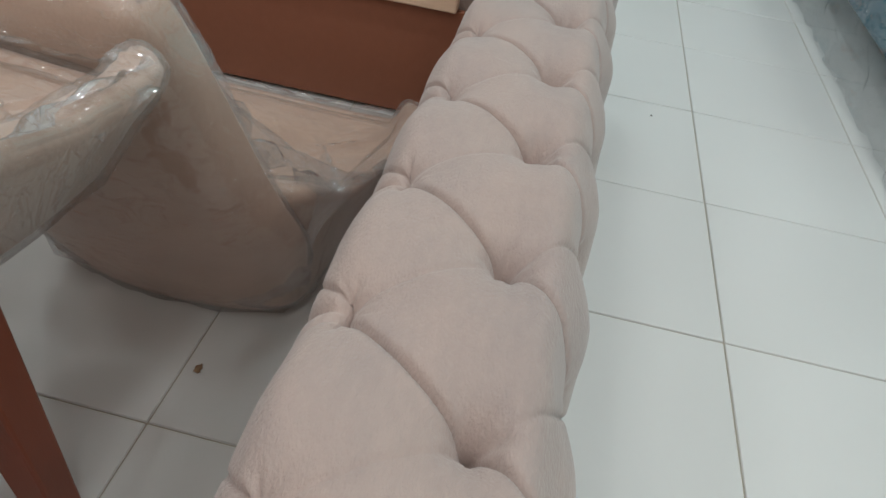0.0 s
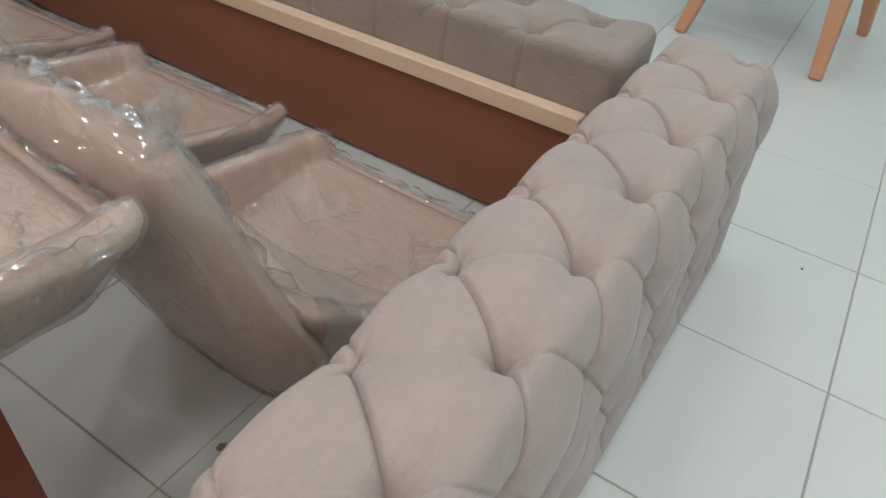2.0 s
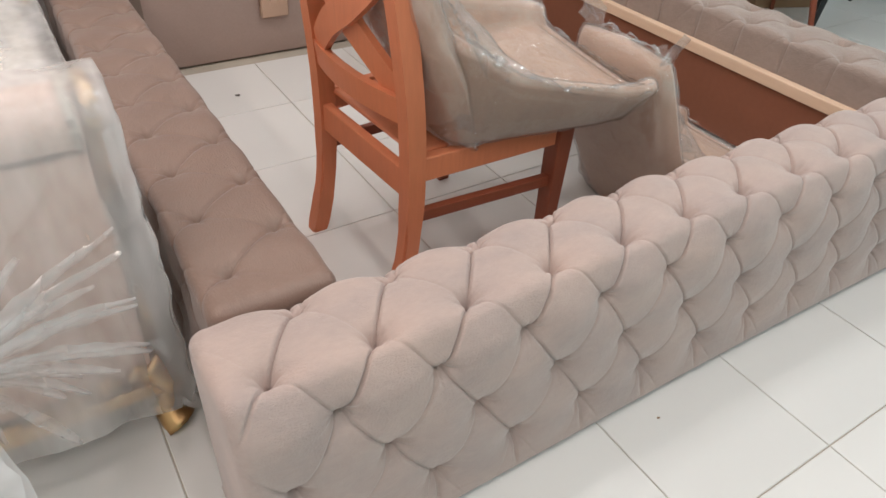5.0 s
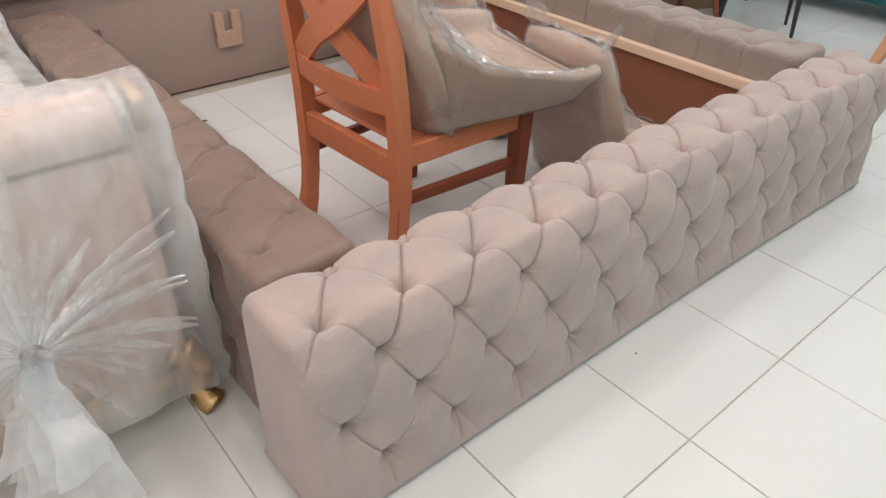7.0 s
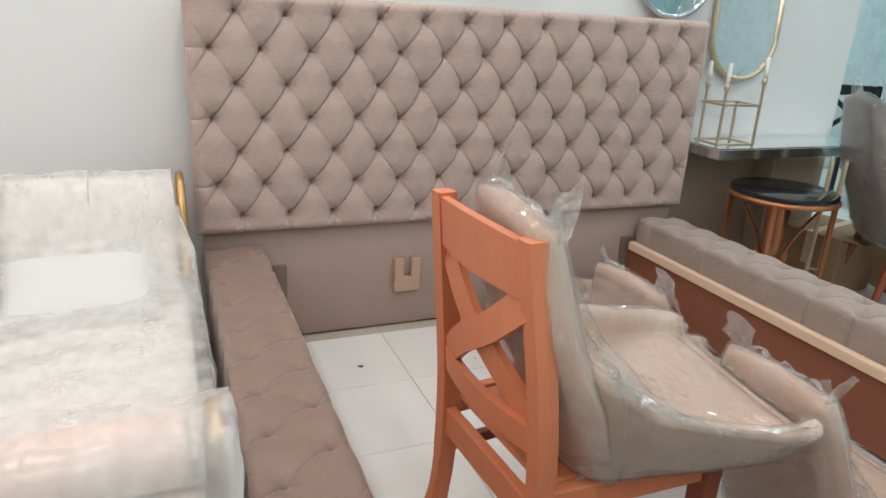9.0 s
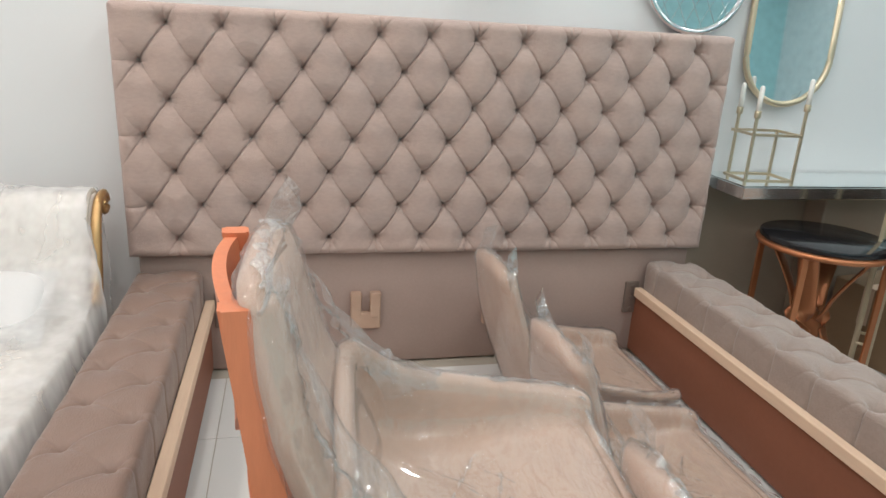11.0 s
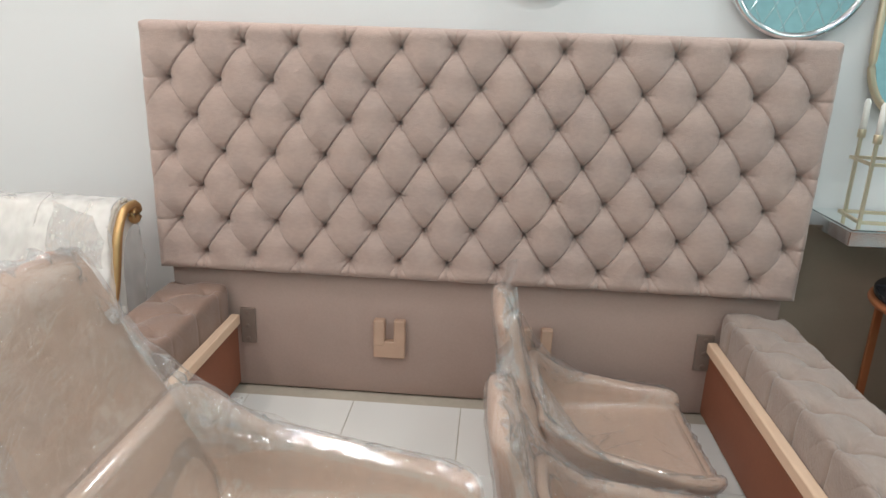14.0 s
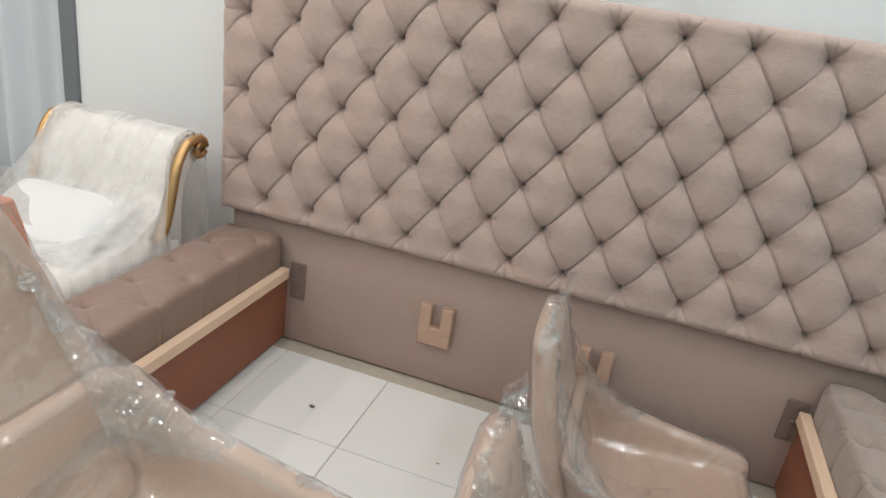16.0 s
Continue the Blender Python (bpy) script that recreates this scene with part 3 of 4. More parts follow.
# ---- cross-back dining chair inside the bed frame ----
def cross_chair():
    ch = empty("dining_chair", pose(0.580, -1.515, 0, 0, 0, 4), "orange stained beech dining chair with a crossed back", "chair")
    w = 0.215
    for s in (-1, 1):
        leg = smooth_path([(-0.045, s * w, 0), (-0.005, s * w, 0.2), (0.0, s * w, 0.46), (-0.02, s * (w - 0.006), 0.7), (-0.06, s * (w - 0.03), 1.003)], 5)
        bm = bmesh.new()
        rings = []
        for p in leg:
            hw, hd = 0.021, 0.024
            rings.append([bm.verts.new(p + Vector((sx * hd, sy * hw, 0))) for sx, sy in ((-1, -1), (1, -1), (1, 1), (-1, 1))])
        for a, b in zip(rings, rings[1:]):
            for i in range(4):
                bm.faces.new((a[i], a[(i + 1) % 4], b[(i + 1) % 4], b[i]))
        bm.faces.new(rings[0][::-1])
        bm.faces.new(rings[-1])
        bmesh.ops.bevel(bm, geom=[e for e in bm.edges if abs(e.verts[0].co.z - e.verts[1].co.z) > 0.01], offset=0.005, segments=2, affect="EDGES")
        part("rear_leg", bm, BEECH, ch, smooth=False)
        # front legs and stretchers are darker red than the rest of the chair
        part("front_leg", bar((0.45, s * (w + 0.035), 0), (0.45, s * (w + 0.035), 0.442), 0.040, 0.040, 0.004, 0.054, 0.054), BEECH_DARK, ch, "dark red front leg", smooth=False)
        part("seat_rail", bar((0.01, s * w, 0.418), (0.45, s * (w + 0.035), 0.418), 0.028, 0.065, 0.004), BEECH, ch, smooth=False)
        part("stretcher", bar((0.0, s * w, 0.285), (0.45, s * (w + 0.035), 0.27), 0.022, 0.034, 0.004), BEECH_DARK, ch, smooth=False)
    part("seat_rail", bar((0.0, -w, 0.375), (0.0, w, 0.375), 0.028, 0.078, 0.004), BEECH, ch, smooth=False)
    part("seat_rail", bar((0.45, -w - 0.035, 0.418), (0.45, w + 0.035, 0.418), 0.028, 0.065, 0.004), BEECH, ch, smooth=False)
    part("seat", block((0.02, -0.2, 0.438), (0.46, 0.2, 0.450), 0.006, 2), BEECH, ch, "wooden seat board", smooth=False)

    def curved_rail(z0, z1, x0, bow):
        half = w - (0.046 if z1 > 0.9 else 0.022)
        y = np.linspace(-half, half, 15)
        bm = bmesh.new()
        rings = []
        for v in y:
            x = x0 - bow * (1 - (v / w) ** 2)
            lift = 0.012 * (1 - (v / w) ** 2) if z1 > 0.9 else 0.0
            xs = x - 0.035 * (z1 - z0) / 0.3
            rings.append([bm.verts.new(q) for q in ((x - 0.011, v, z0), (x + 0.011, v, z0), (xs + 0.011, v, z1 + lift), (xs - 0.011, v, z1 + lift))])
        for a, b in zip(rings, rings[1:]):
            for i in range(4):
                bm.faces.new((a[i], a[(i + 1) % 4], b[(i + 1) % 4], b[i]))
        bm.faces.new(rings[0][::-1])
        bm.faces.new(rings[-1])
        bmesh.ops.recalc_face_normals(bm, faces=bm.faces[:])
        return bm

    part("top_rail", curved_rail(0.878, 0.99, -0.042, 0.03), BEECH, ch, smooth=False)
    part("lower_back_rail", curved_rail(0.535, 0.60, -0.006, 0.03), BEECH, ch, smooth=False)
    for s in (-1, 1):
        pts = smooth_path([(-0.008, -s * 0.19, 0.585), (-0.045, -s * 0.06, 0.69), (-0.055, s * 0.06, 0.77), (-0.046, s * 0.19, 0.885)], 6)
        bm = bmesh.new()
        rings = []
        for i, q in enumerate(pts):
            d = (pts[min(i + 1, len(pts) - 1)] - pts[max(i - 1, 0)])
            side = Vector((0, -d.z, d.y)).normalized() * 0.034
            t = Vector((0.009, 0, 0))
            q = q + Vector((0.006 * s, 0, 0))
            rings.append([bm.verts.new(v) for v in (q - side - t, q + side - t, q + side + t, q - side + t)])
        for a, b in zip(rings, rings[1:]):
            for i in range(4):
                bm.faces.new((a[i], a[(i + 1) % 4], b[(i + 1) % 4], b[i]))
        bm.faces.new(rings[0][::-1])
        bm.faces.new(rings[-1])
        bmesh.ops.recalc_face_normals(bm, faces=bm.faces[:])
        part("cross_brace", bm, BEECH, ch, smooth=False)
    return ch


cross_chair()


# ---- legless armchair shells wrapped in clear film ----
def inflate(bm, by, rough, scale=14, cuts=0, seed=0):
    """The same skin a little larger and crumpled, for the film round a thing."""
    if cuts:
        bmesh.ops.subdivide_edges(bm, edges=bm.edges[:], cuts=cuts, use_grid_fill=True)
    bm.normal_update()
    for v in bm.verts:
        n = noise.noise(v.co * scale + Vector((seed, seed, seed))) + 0.5 * noise.noise(v.co * scale * 2.7)
        v.co += v.normal * (by + rough * (n + 0.6))
    return bm


BACK_HALF = [(0.205, 0.0), (0.230, 0.10), (0.246, 0.2), (0.236, 0.28), (0.220, 0.37), (0.200, 0.46), (0.184, 0.522), (0.168, 0.564), (0.142, 0.586), (0.0, 0.596)]


def back_form():
    """The curved backrest: an outline that narrows upwards, bowed forward at both edges and leaning back."""
    half = smooth_path([(y, z, 0) for y, z in BACK_HALF], 3)
    bm = bmesh.new()
    zs = np.linspace(0.0, 0.596, 26)
    hz = np.array([p.y for p in half])
    hy = np.array([p.x for p in half])
    front, rear = [], []
    for z in zs:
        w = float(np.interp(z, hz, hy))
        t = (0.046 - 0.014 * z / 0.6) * math.sqrt(max(0.02, 1 - max(0, (z - 0.556) / 0.036) ** 2))
        fr, rr = [], []
        for k in range(21):
            v = -1 + 2 * k / 20
            y = w * v
            soft = math.sqrt(max(0.0, 1 - abs(v) ** 7))
            x = -0.015 - 0.185 * z + 0.75 * y * y * (1 - 0.7 * z / 0.6) + 0.07 * max(0.0, 1 - z / 0.36) ** 1.3
            fr.append(bm.verts.new((x + t * soft, y, z)))
            rr.append(bm.verts.new((x - t * soft - 0.002, y, z)))
        front.append(fr)
        rear.append(rr)
    for i in range(len(zs) - 1):
        for k in range(20):
            bm.faces.new((front[i][k], front[i][k + 1], front[i + 1][k + 1], front[i + 1][k]))
            bm.faces.new((rear[i][k + 1], rear[i][k], rear[i + 1][k], rear[i + 1][k + 1]))
        for k in (0, 20):
            q = (front[i][k], front[i + 1][k], rear[i + 1][k], rear[i][k])
            bm.faces.new(q if k == 0 else q[::-1])
    for k in range(20):
        bm.faces.new((front[-1][k], front[-1][k + 1], rear[-1][k + 1], rear[-1][k]))
        bm.faces.new((front[0][k + 1], front[0][k], rear[0][k], rear[0][k + 1]))
    bmesh.ops.recalc_face_normals(bm, faces=bm.faces[:])
    return bm


def bowl_form():
    """The padded bucket: flared sides that sweep down from the back to level arms, a lower flat seat open at the front, an underside that lifts forward."""
    rim_x = [-0.03, 0.04, 0.10, 0.17, 0.24, 0.31, 0.40, 0.52, 0.66]
    rim_z = [0.300, 0.280, 0.240, 0.198, 0.168, 0.154, 0.146, 0.138, 0.122]
    seat_x, seat_z = [0.0, 0.15, 0.4, 0.66], [0.100, 0.070, 0.066, 0.080]
    rings = [  # x from, x to, half width, kind of height, value
        (0.05, 0.48, 0.190, "flat", 0.0), (0.035, 0.52, 0.210, "flat", 0.010), (0.012, 0.60, 0.255, "flat", 0.032), (-0.005, 0.618, 0.282, "drop", 0.052),
        (-0.012, 0.638, 0.297, "drop", 0.026), (-0.012, 0.643, 0.301, "drop", 0.011), (-0.006, 0.640, 0.297, "drop", 0.002), (0.006, 0.632, 0.287, "drop", 0.0),
        (0.018, 0.622, 0.273, "drop", 0.001), (0.024, 0.616, 0.262, "drop", 0.008), (0.032, 0.608, 0.253, "blend", 0.45), (0.044, 0.596, 0.243, "blend", 0.82), (0.065, 0.575, 0.224, "blend", 0.98),
        (0.11, 0.53, 0.17, "blend", 1.0), (0.2, 0.42, 0.08, "blend", 1.0)]
    n = 112
    bm = bmesh.new()
    rows = []
    for x0, x1, hw, how, value in rings:
        row = []
        for i in range(n):
            a = 6.28319 * (i + 0.5) / n
            c, q = math.cos(a), math.sin(a)
            x = (x0 + x1) / 2 + (x1 - x0) / 2 * math.copysign(abs(c) ** 0.2, c)
            wide = hw * (0.86 + 0.14 * min(1, max(0, x / 0.42)))
            y = wide * math.copysign(abs(q) ** 0.2, q)
            top = float(np.interp(x, rim_x, rim_z)) + 0.004 * noise.noise(Vector((x * 7, y * 7, 0)))
            seat = float(np.interp(x, seat_x, seat_z)) - 0.010 * (1 - (y / 0.3) ** 2)
            # between the arms the front edge lies at the seat's height
            forward = min(1.0, max(0.0, (x - 0.44) / 0.10))
            inner = min(1.0, max(0.0, (0.252 - abs(y)) / 0.035))
            f = forward * forward * (3 - 2 * forward) * inner * inner * (3 - 2 * inner)
            top = top * (1 - f) + seat * f
            z = value if how == "flat" else max(top - value, 0.038) if how == "drop" else top * (1 - value) + min(seat, top) * value
            row.append(bm.verts.new((x * 0.90, y, z)))
        rows.append(row)
    for a, b in zip(rows, rows[1:]):
        for i in range(n):
            bm.faces.new((a[i], a[(i + 1) % n], b[(i + 1) % n], b[i]))
    bm.faces.new(rows[0][::-1])
    bm.faces.new(rows[-1])
    bmesh.ops.recalc_face_normals(bm, faces=bm.faces[:])
    return bm


def shell_forms():
    """The padded pieces, each as a function that gives a new bmesh."""
    return [("backrest", back_form), ("bucket", bowl_form)]


def edge_bunch(points, width, rough, seed, parent):
    """Film gathered in a crumpled strip along an edge."""
    path = smooth_path(points, 10)
    rng = random.Random(seed)
    pts = np.zeros((len(path), 9, 3))
    for i, p in enumerate(path):
        d = (path[min(i + 1, len(path) - 1)] - path[max(i - 1, 0)]).normalized()
        side = d.cross(Vector((0.4, 0.5, 0.75))).normalized()
        up = side.cross(d)
        w = width * (0.55 + 0.45 * math.sin(i * 0.9 + seed) + rng.uniform(-0.15, 0.35))
        for k in range(9):
            v = k / 4 - 1
            q = p + side * (w * v) + up * (0.5 * w * (0.5 - v * v))
            nz = Vector((noise.noise(q * 38 + Vector((seed, 0, 0))), noise.noise(q * 38 + Vector((0, seed, 0))), noise.noise(q * 38 + Vector((0, 0, seed)))))
            pts[i, k] = q + nz * rough
    return grid_mesh("film_fold", pts, BUNCHED, parent, "bunched crinkled clear film")


def crumple(bm, centre, size, seed, flat=(1, 1, 1)):
    """A crushed knot of film."""
    made = bmesh.ops.create_icosphere(bm, subdivisions=3, radius=1)["verts"]
    for v in made:
        n = noise.noise(v.co * 2.3 + Vector((seed, 0, 0))) + 0.6 * noise.noise(v.co * 6.0 + Vector((0, seed, 0)))
        r = size * (0.75 + 0.75 * n)
        v.co = Vector(centre) + Vector((v.co.x * r * flat[0], v.co.y * r * flat[1], v.co.z * r * flat[2]))


def sheet(bm, a, b, c, d, n=14, sag=0.03, rough=0.006, seed=0):
    """A loose sheet of film between four corners."""
    a, b, c, d = (Vector(v) for v in (a, b, c, d))
    vs = []
    for i in range(n + 1):
        row = []
        for j in range(n + 1):
            u, v = i / n, j / n
            p = (a * (1 - u) + b * u) * (1 - v) + (d * (1 - u) + c * u) * v
            p = p + Vector((0, 0, -sag * 4 * u * (1 - u) * 4 * v * (1 - v)))
            q = Vector((noise.noise(p * 16 + Vector((seed, 0, 0))), noise.noise(p * 17 + Vector((0, seed, 0))), noise.noise(p * 15 + Vector((0, 0, seed)))))
            row.append(bm.verts.new(p + q * rough))
        vs.append(row)
    for i in range(n):
        for j in range(n):
            bm.faces.new((vs[i][j], vs[i + 1][j], vs[i + 1][j + 1], vs[i][j + 1]))


def loose_film(name, corners, parent, n, sag, rough, seed, material=None):
    bm = bmesh.new()
    sheet(bm, *corners, n, sag, rough, seed)
    return part(name, bm, material or CLEAR, parent, "loose crinkled clear film")


def film_knot(centre, size, seed, flat, parent, material=None):
    """A crushed, twisted tail of film."""
    c = Vector(centre)
    bm = bmesh.new()
    a = seed * 1.3
    u = Vector((math.cos(a) * flat[0], math.sin(a) * flat[1], 0.3)) * size * 2.2
    w = Vector((-math.sin(a) * 0.5, math.cos(a) * 0.5, flat[2])) * size * 1.8
    sheet(bm, c - u - w, c + u - w * 0.6, c + u * 0.6 + w, c - u * 0.7 + w * 0.8, 12, 0.0, 0.022, seed)
    return part("film_tail", bm, material or CLEAR, parent, "bunched tail of clear film")


def shell(m, label, seed, cloth=None):
    cloth = cloth or SHELL_CLOTH
    sh = empty("armchair_shell", m, label, "armchair", "wrapped armchair shells")
    for name, make in shell_forms():
        part(name, make(), cloth, sh)
        part("plastic_wrap", inflate(make(), 0.004, 0.0045, 19, 1, seed), CLEAR, sh, "tight crinkled clear film")
    for s in (-1, 1):
        loose_film("plastic_wrap", ((-0.07, s * 0.14, 0.52), (0.02, s * 0.26, 0.27), (0.30, s * 0.305, 0.15), (0.09, s * 0.15, 0.20)), sh, 14, 0.0, 0.012, seed + s)
    for s in (-1, 1):
        edge_bunch([(-0.085, s * 0.115, 0.565), (-0.06, s * 0.160, 0.46), (-0.02, s * 0.205, 0.36), (0.05, s * 0.25, 0.265), (0.10, s * 0.262, 0.24)], 0.021, 0.016, seed + 11 * s, sh)
        edge_bunch([(0.02, s * 0.2, 0.25), (0.07, s * 0.235, 0.22), (0.14, s * 0.255, 0.19)], 0.024, 0.016, seed + 7 * s, sh)
        edge_bunch([(0.44, s * 0.296, 0.115), (0.53, s * 0.29, 0.122), (0.558, s * 0.24, 0.122)], 0.014, 0.010, seed + 5 * s, sh)
        # crinkled film along the arm's rim and the seat's front edge
        edge_bunch([(0.14, s * 0.262, 0.215), (0.22, s * 0.275, 0.180), (0.32, s * 0.288, 0.160), (0.43, s * 0.292, 0.150), (0.53, s * 0.288, 0.140)], 0.014, 0.011, seed + 17 * s, sh)
        edge_bunch([(0.565, s * 0.25, 0.105), (0.572, s * 0.12, 0.086), (0.572, 0.0, 0.084)], 0.012, 0.009, seed + 23 * s, sh)
        edge_bunch([(-0.118, s * 0.01, 0.600), (-0.112, s * 0.08, 0.596), (-0.10, s * 0.145, 0.575)], 0.017, 0.014, seed + 29 * s, sh)
        # loose tails standing up at the back's corners
        film_knot((-0.10, s * 0.155, 0.60), 0.026, seed + 31 * s, (0.5, 1.0, 1.3), sh, BUNCHED)
    for k in range(7):
        # straight stretch creases across the seat
        rng = random.Random(seed * 10 + k)
        x, y = rng.uniform(0.16, 0.5), rng.uniform(-0.17, 0.17)
        a = rng.uniform(-0.5, 0.5) + (0.9 if k % 2 else -0.7)
        d = Vector((math.cos(a), math.sin(a), 0)) * rng.uniform(0.03, 0.08)
        z = 0.072
        edge_bunch([(x - d.x, y - d.y, z + 0.003), (x, y, z + 0.004), (x + d.x, y + d.y, z + 0.003)], 0.005, 0.003, seed + 41 + k, sh)
    film_knot((-0.09, -0.11, 0.572), 0.016, seed, (0.6, 1.4, 1.1), sh)
    film_knot((-0.09, 0.11, 0.57), 0.016, seed + 3, (0.6, 1.2, 1.3), sh)
    film_knot((0.03, -0.27, 0.275), 0.018, seed + 5, (1.2, 0.7, 1), sh)
    return sh


LAB = "film-wrapped beige velvet armchair shell "
shell(pose(0.69, -1.535, 0.453, 3, 0, -4), LAB + "resting on the wooden chair", 1)
shell(pose(1.45, -0.36, 0.012, 0, 0, 2), LAB + "on the floor near the headboard", 7)
shell(pose(1.44, -1.02, 0.012, 0, 0, 2), LAB + "on the floor between two others", 13)
shell(pose(1.41, -1.67, 0.012, 0, 0, -1), LAB + "on the floor near the footboard", 19)


# ---- carved gilt settee under milky plastic ----
def settee():
    st = empty("settee", pose(-0.33, -0.93, 0), "cream roll-arm settee with gilt frame under milky plastic", "settee")
    hw = 0.29
    # the padded shape seen from the side, y along the settee
    far = [(0.52, 0.40), (0.60, 0.43), (0.655, 0.50), (0.69, 0.60), (0.725, 0.70), (0.78, 0.765), (0.845, 0.775), (0.885, 0.735), (0.875, 0.69), (0.835, 0.675), (0.80, 0.63), (0.775, 0.54), (0.77, 0.40), (0.77, 0.28)]
    prof = [Vector((y, z, 0)) for y, z in far]
    arm_curve = smooth_path([(p.x, p.y, 0) for p in prof], 5)
    for s in (1, -1):
        out = [(p.x * s, p.y) for p in arm_curve] + [(0.52 * s, 0.28)]
        mm = Matrix(((0, 0, 1, 0), (1, 0, 0, 0), (0, 1, 0, 0), (0, 0, 0, 1)))
        bm = slab(out, hw * 2 - 0.03, 0.012, 2, mm)
        part("roll_arm", bm, CREAM if s == 1 else ROSE, st, "padded rolled arm")
        for side in (1, -1):
            curl = [(0.842 + (0.040 - 0.0022 * i) * math.cos(2.0 - 0.62 * i), 0.735 + (0.040 - 0.0022 * i) * math.sin(2.0 - 0.62 * i)) for i in range(15)]
            edge = [(side * (hw + 0.004), p.x * s, p.y) for p in arm_curve[6:26]] + [(side * (hw + 0.004), y * s, z) for y, z in curl]
            part("gilt_scroll", tube(edge, 0.020, 8, lambda t: 1.1 - 0.6 * t), GOLD, st, "gilt carved scroll edge")
            pts = [(side * (hw - 0.028), p.x * s * 1.0, p.y + 0.006) for p in arm_curve[6:-4]]
            part("cord", tube([Vector(p) + Vector((0, 0, 0.006 * math.sin(i * 2.2))) for i, p in enumerate(pts)], 0.008, 6), CORD, st, "twisted silver cord")
        # outer panel of the arm
        out_y = 0.765 if s == 1 else 0.86
        part("end_panel", block((-hw + 0.02, s * out_y - 0.012, 0.16), (hw - 0.02, s * out_y + 0.012, 0.67), 0.008), ROSE, st, "rose beige upholstered end panel")
        # carved apron and feet
        bm = bmesh.new()
        for i in range(9):
            x = -hw + 0.05 + i * (2 * hw - 0.1) / 8
            crumple(bm, (x, s * (out_y + 0.02), 0.155 - 0.02 * math.cos((i - 4) * 0.7)), 0.022, i + 10 * s, (1.4, 0.7, 0.9))
        box(bm, (-hw, s * (out_y + 0.015) - 0.016, 0.10), (hw, s * (out_y + 0.015) + 0.016, 0.135), 0.008, 2)
        part("apron", bm, GOLD, st, "gilt carved apron")
        for side in (1, -1):
            bm = tube(smooth_path([(side * (hw - 0.03), s * out_y, 0.17), (side * (hw + 0.008), s * (out_y + 0.025), 0.11), (side * (hw - 0.02), s * (out_y + 0.01), 0.045), (side * (hw + 0.0), s * (out_y + 0.035), 0.0)], 4), 0.034, 10,
                      lambda t: 1.15 - 0.5 * math.sin(3.14 * t))
            part("foot", bm, GOLD, st, "gilt carved foot")
    part("seat", block((-hw, -0.76, 0.20), (hw, 0.76, 0.42), 0.035, 4), CREAM, st, "cream upholstered seat")
    for side in (1, -1):
        part("side_rail", block((side * hw - 0.018, -0.76, 0.13), (side * hw + 0.018, 0.76, 0.20), 0.01, 2), GOLD, st, "gilt carved side rail")
    # plastic laid over everything
    top = [(-0.95, 0.11), (-0.925, 0.45), (-0.93, 0.66), (-0.905, 0.76), (-0.84, 0.797), (-0.76, 0.785), (-0.70, 0.70), (-0.60, 0.56), (-0.42, 0.485), (0.0, 0.47), (0.42, 0.49),
           (0.60, 0.58), (0.69, 0.70), (0.76, 0.785), (0.84, 0.797), (0.90, 0.76), (0.925, 0.66), (0.92, 0.40), (0.915, 0.15)]
    run = smooth_path([(y, z, 0) for y, z in top], 12)
    xs = np.linspace(-1, 1, 105)
    pts = np.zeros((len(run), 105, 3))
    for i, p in enumerate(run):
        for j, t in enumerate(xs):
            f = min(1.0, abs(t) / 0.72)
            x = t / 0.72 * (hw + 0.035) if abs(t) < 0.72 else math.copysign(hw + 0.035 + 0.03 * (abs(t) - 0.72), t)
            z = p.y if abs(t) < 0.72 else p.y - (abs(t) - 0.72) / 0.28 * (p.y - 0.17) * 0.92
            y = p.x
            bare = min(1.0, max(0.0, (y - 0.60) / 0.1))
            z = z * (1 - bare) + p.y * bare
            x -= math.copysign(min(abs(x), 0.055 + 0.05 * max(0, abs(t) - 0.72)) * bare, t)
            if abs(t) > 0.72 and abs(y) < 0.7:
                x += math.copysign(0.02 * math.sin(y * 21) * (abs(t) - 0.72) / 0.28, t)
            v = Vector((x, y, z))
            n = 0.010 * noise.noise(v * 7) + 0.006 * noise.noise(v * 21)
            if y < -0.90:
                ang, far_off = math.atan2(z - 0.46, x + 0.01), math.hypot(z - 0.46, x + 0.01)
                pleat = abs(math.sin(ang * 7 + 0.8 * math.sin(ang * 3))) ** 0.6 + 0.6 * abs(math.sin(ang * 13 + 2.0)) ** 0.6
                n += 0.020 * (pleat - 0.9) * min(1, far_off / 0.08) * max(0.25, 1 - far_off / 0.5)
                y += -0.09 * max(0, 1 - far_off / 0.26) ** 1.5
            pts[i, j] = (x + (n if abs(t) > 0.72 else 0), y + n * 0.6, z + (n if abs(t) <= 0.72 else 0))
    grid_mesh("plastic_cover", pts, MILKY, st, "milky plastic sheet tied at one end")
    bm = bmesh.new()
    crumple(bm, (-0.01, -1.035, 0.462), 0.032, 4, (1.0, 1.2, 1.0))
    part("plastic_knot", bm, MILKY, st, "bunched knot of milky plastic")
    for i in range(7):
        bm = bmesh.new()
        a = -1.9 + i * 0.25
        tip = Vector((-0.02 + 0.06 * math.cos(a * 2), -1.08 - 0.02 * i % 3, 0.29 + 0.05 * math.sin(i * 1.7)))
        b0 = Vector((-0.01, -1.045, 0.45))
        sheet(bm, b0 + Vector((-0.02, 0, 0)), b0 + Vector((0.02, 0, 0)), tip + Vector((0.04, 0, -0.06)), tip + Vector((-0.05, 0, -0.05)), 8, 0.0, 0.02, i)
        part("plastic_tail", bm, MILKY, st, "loose tail of milky plastic")
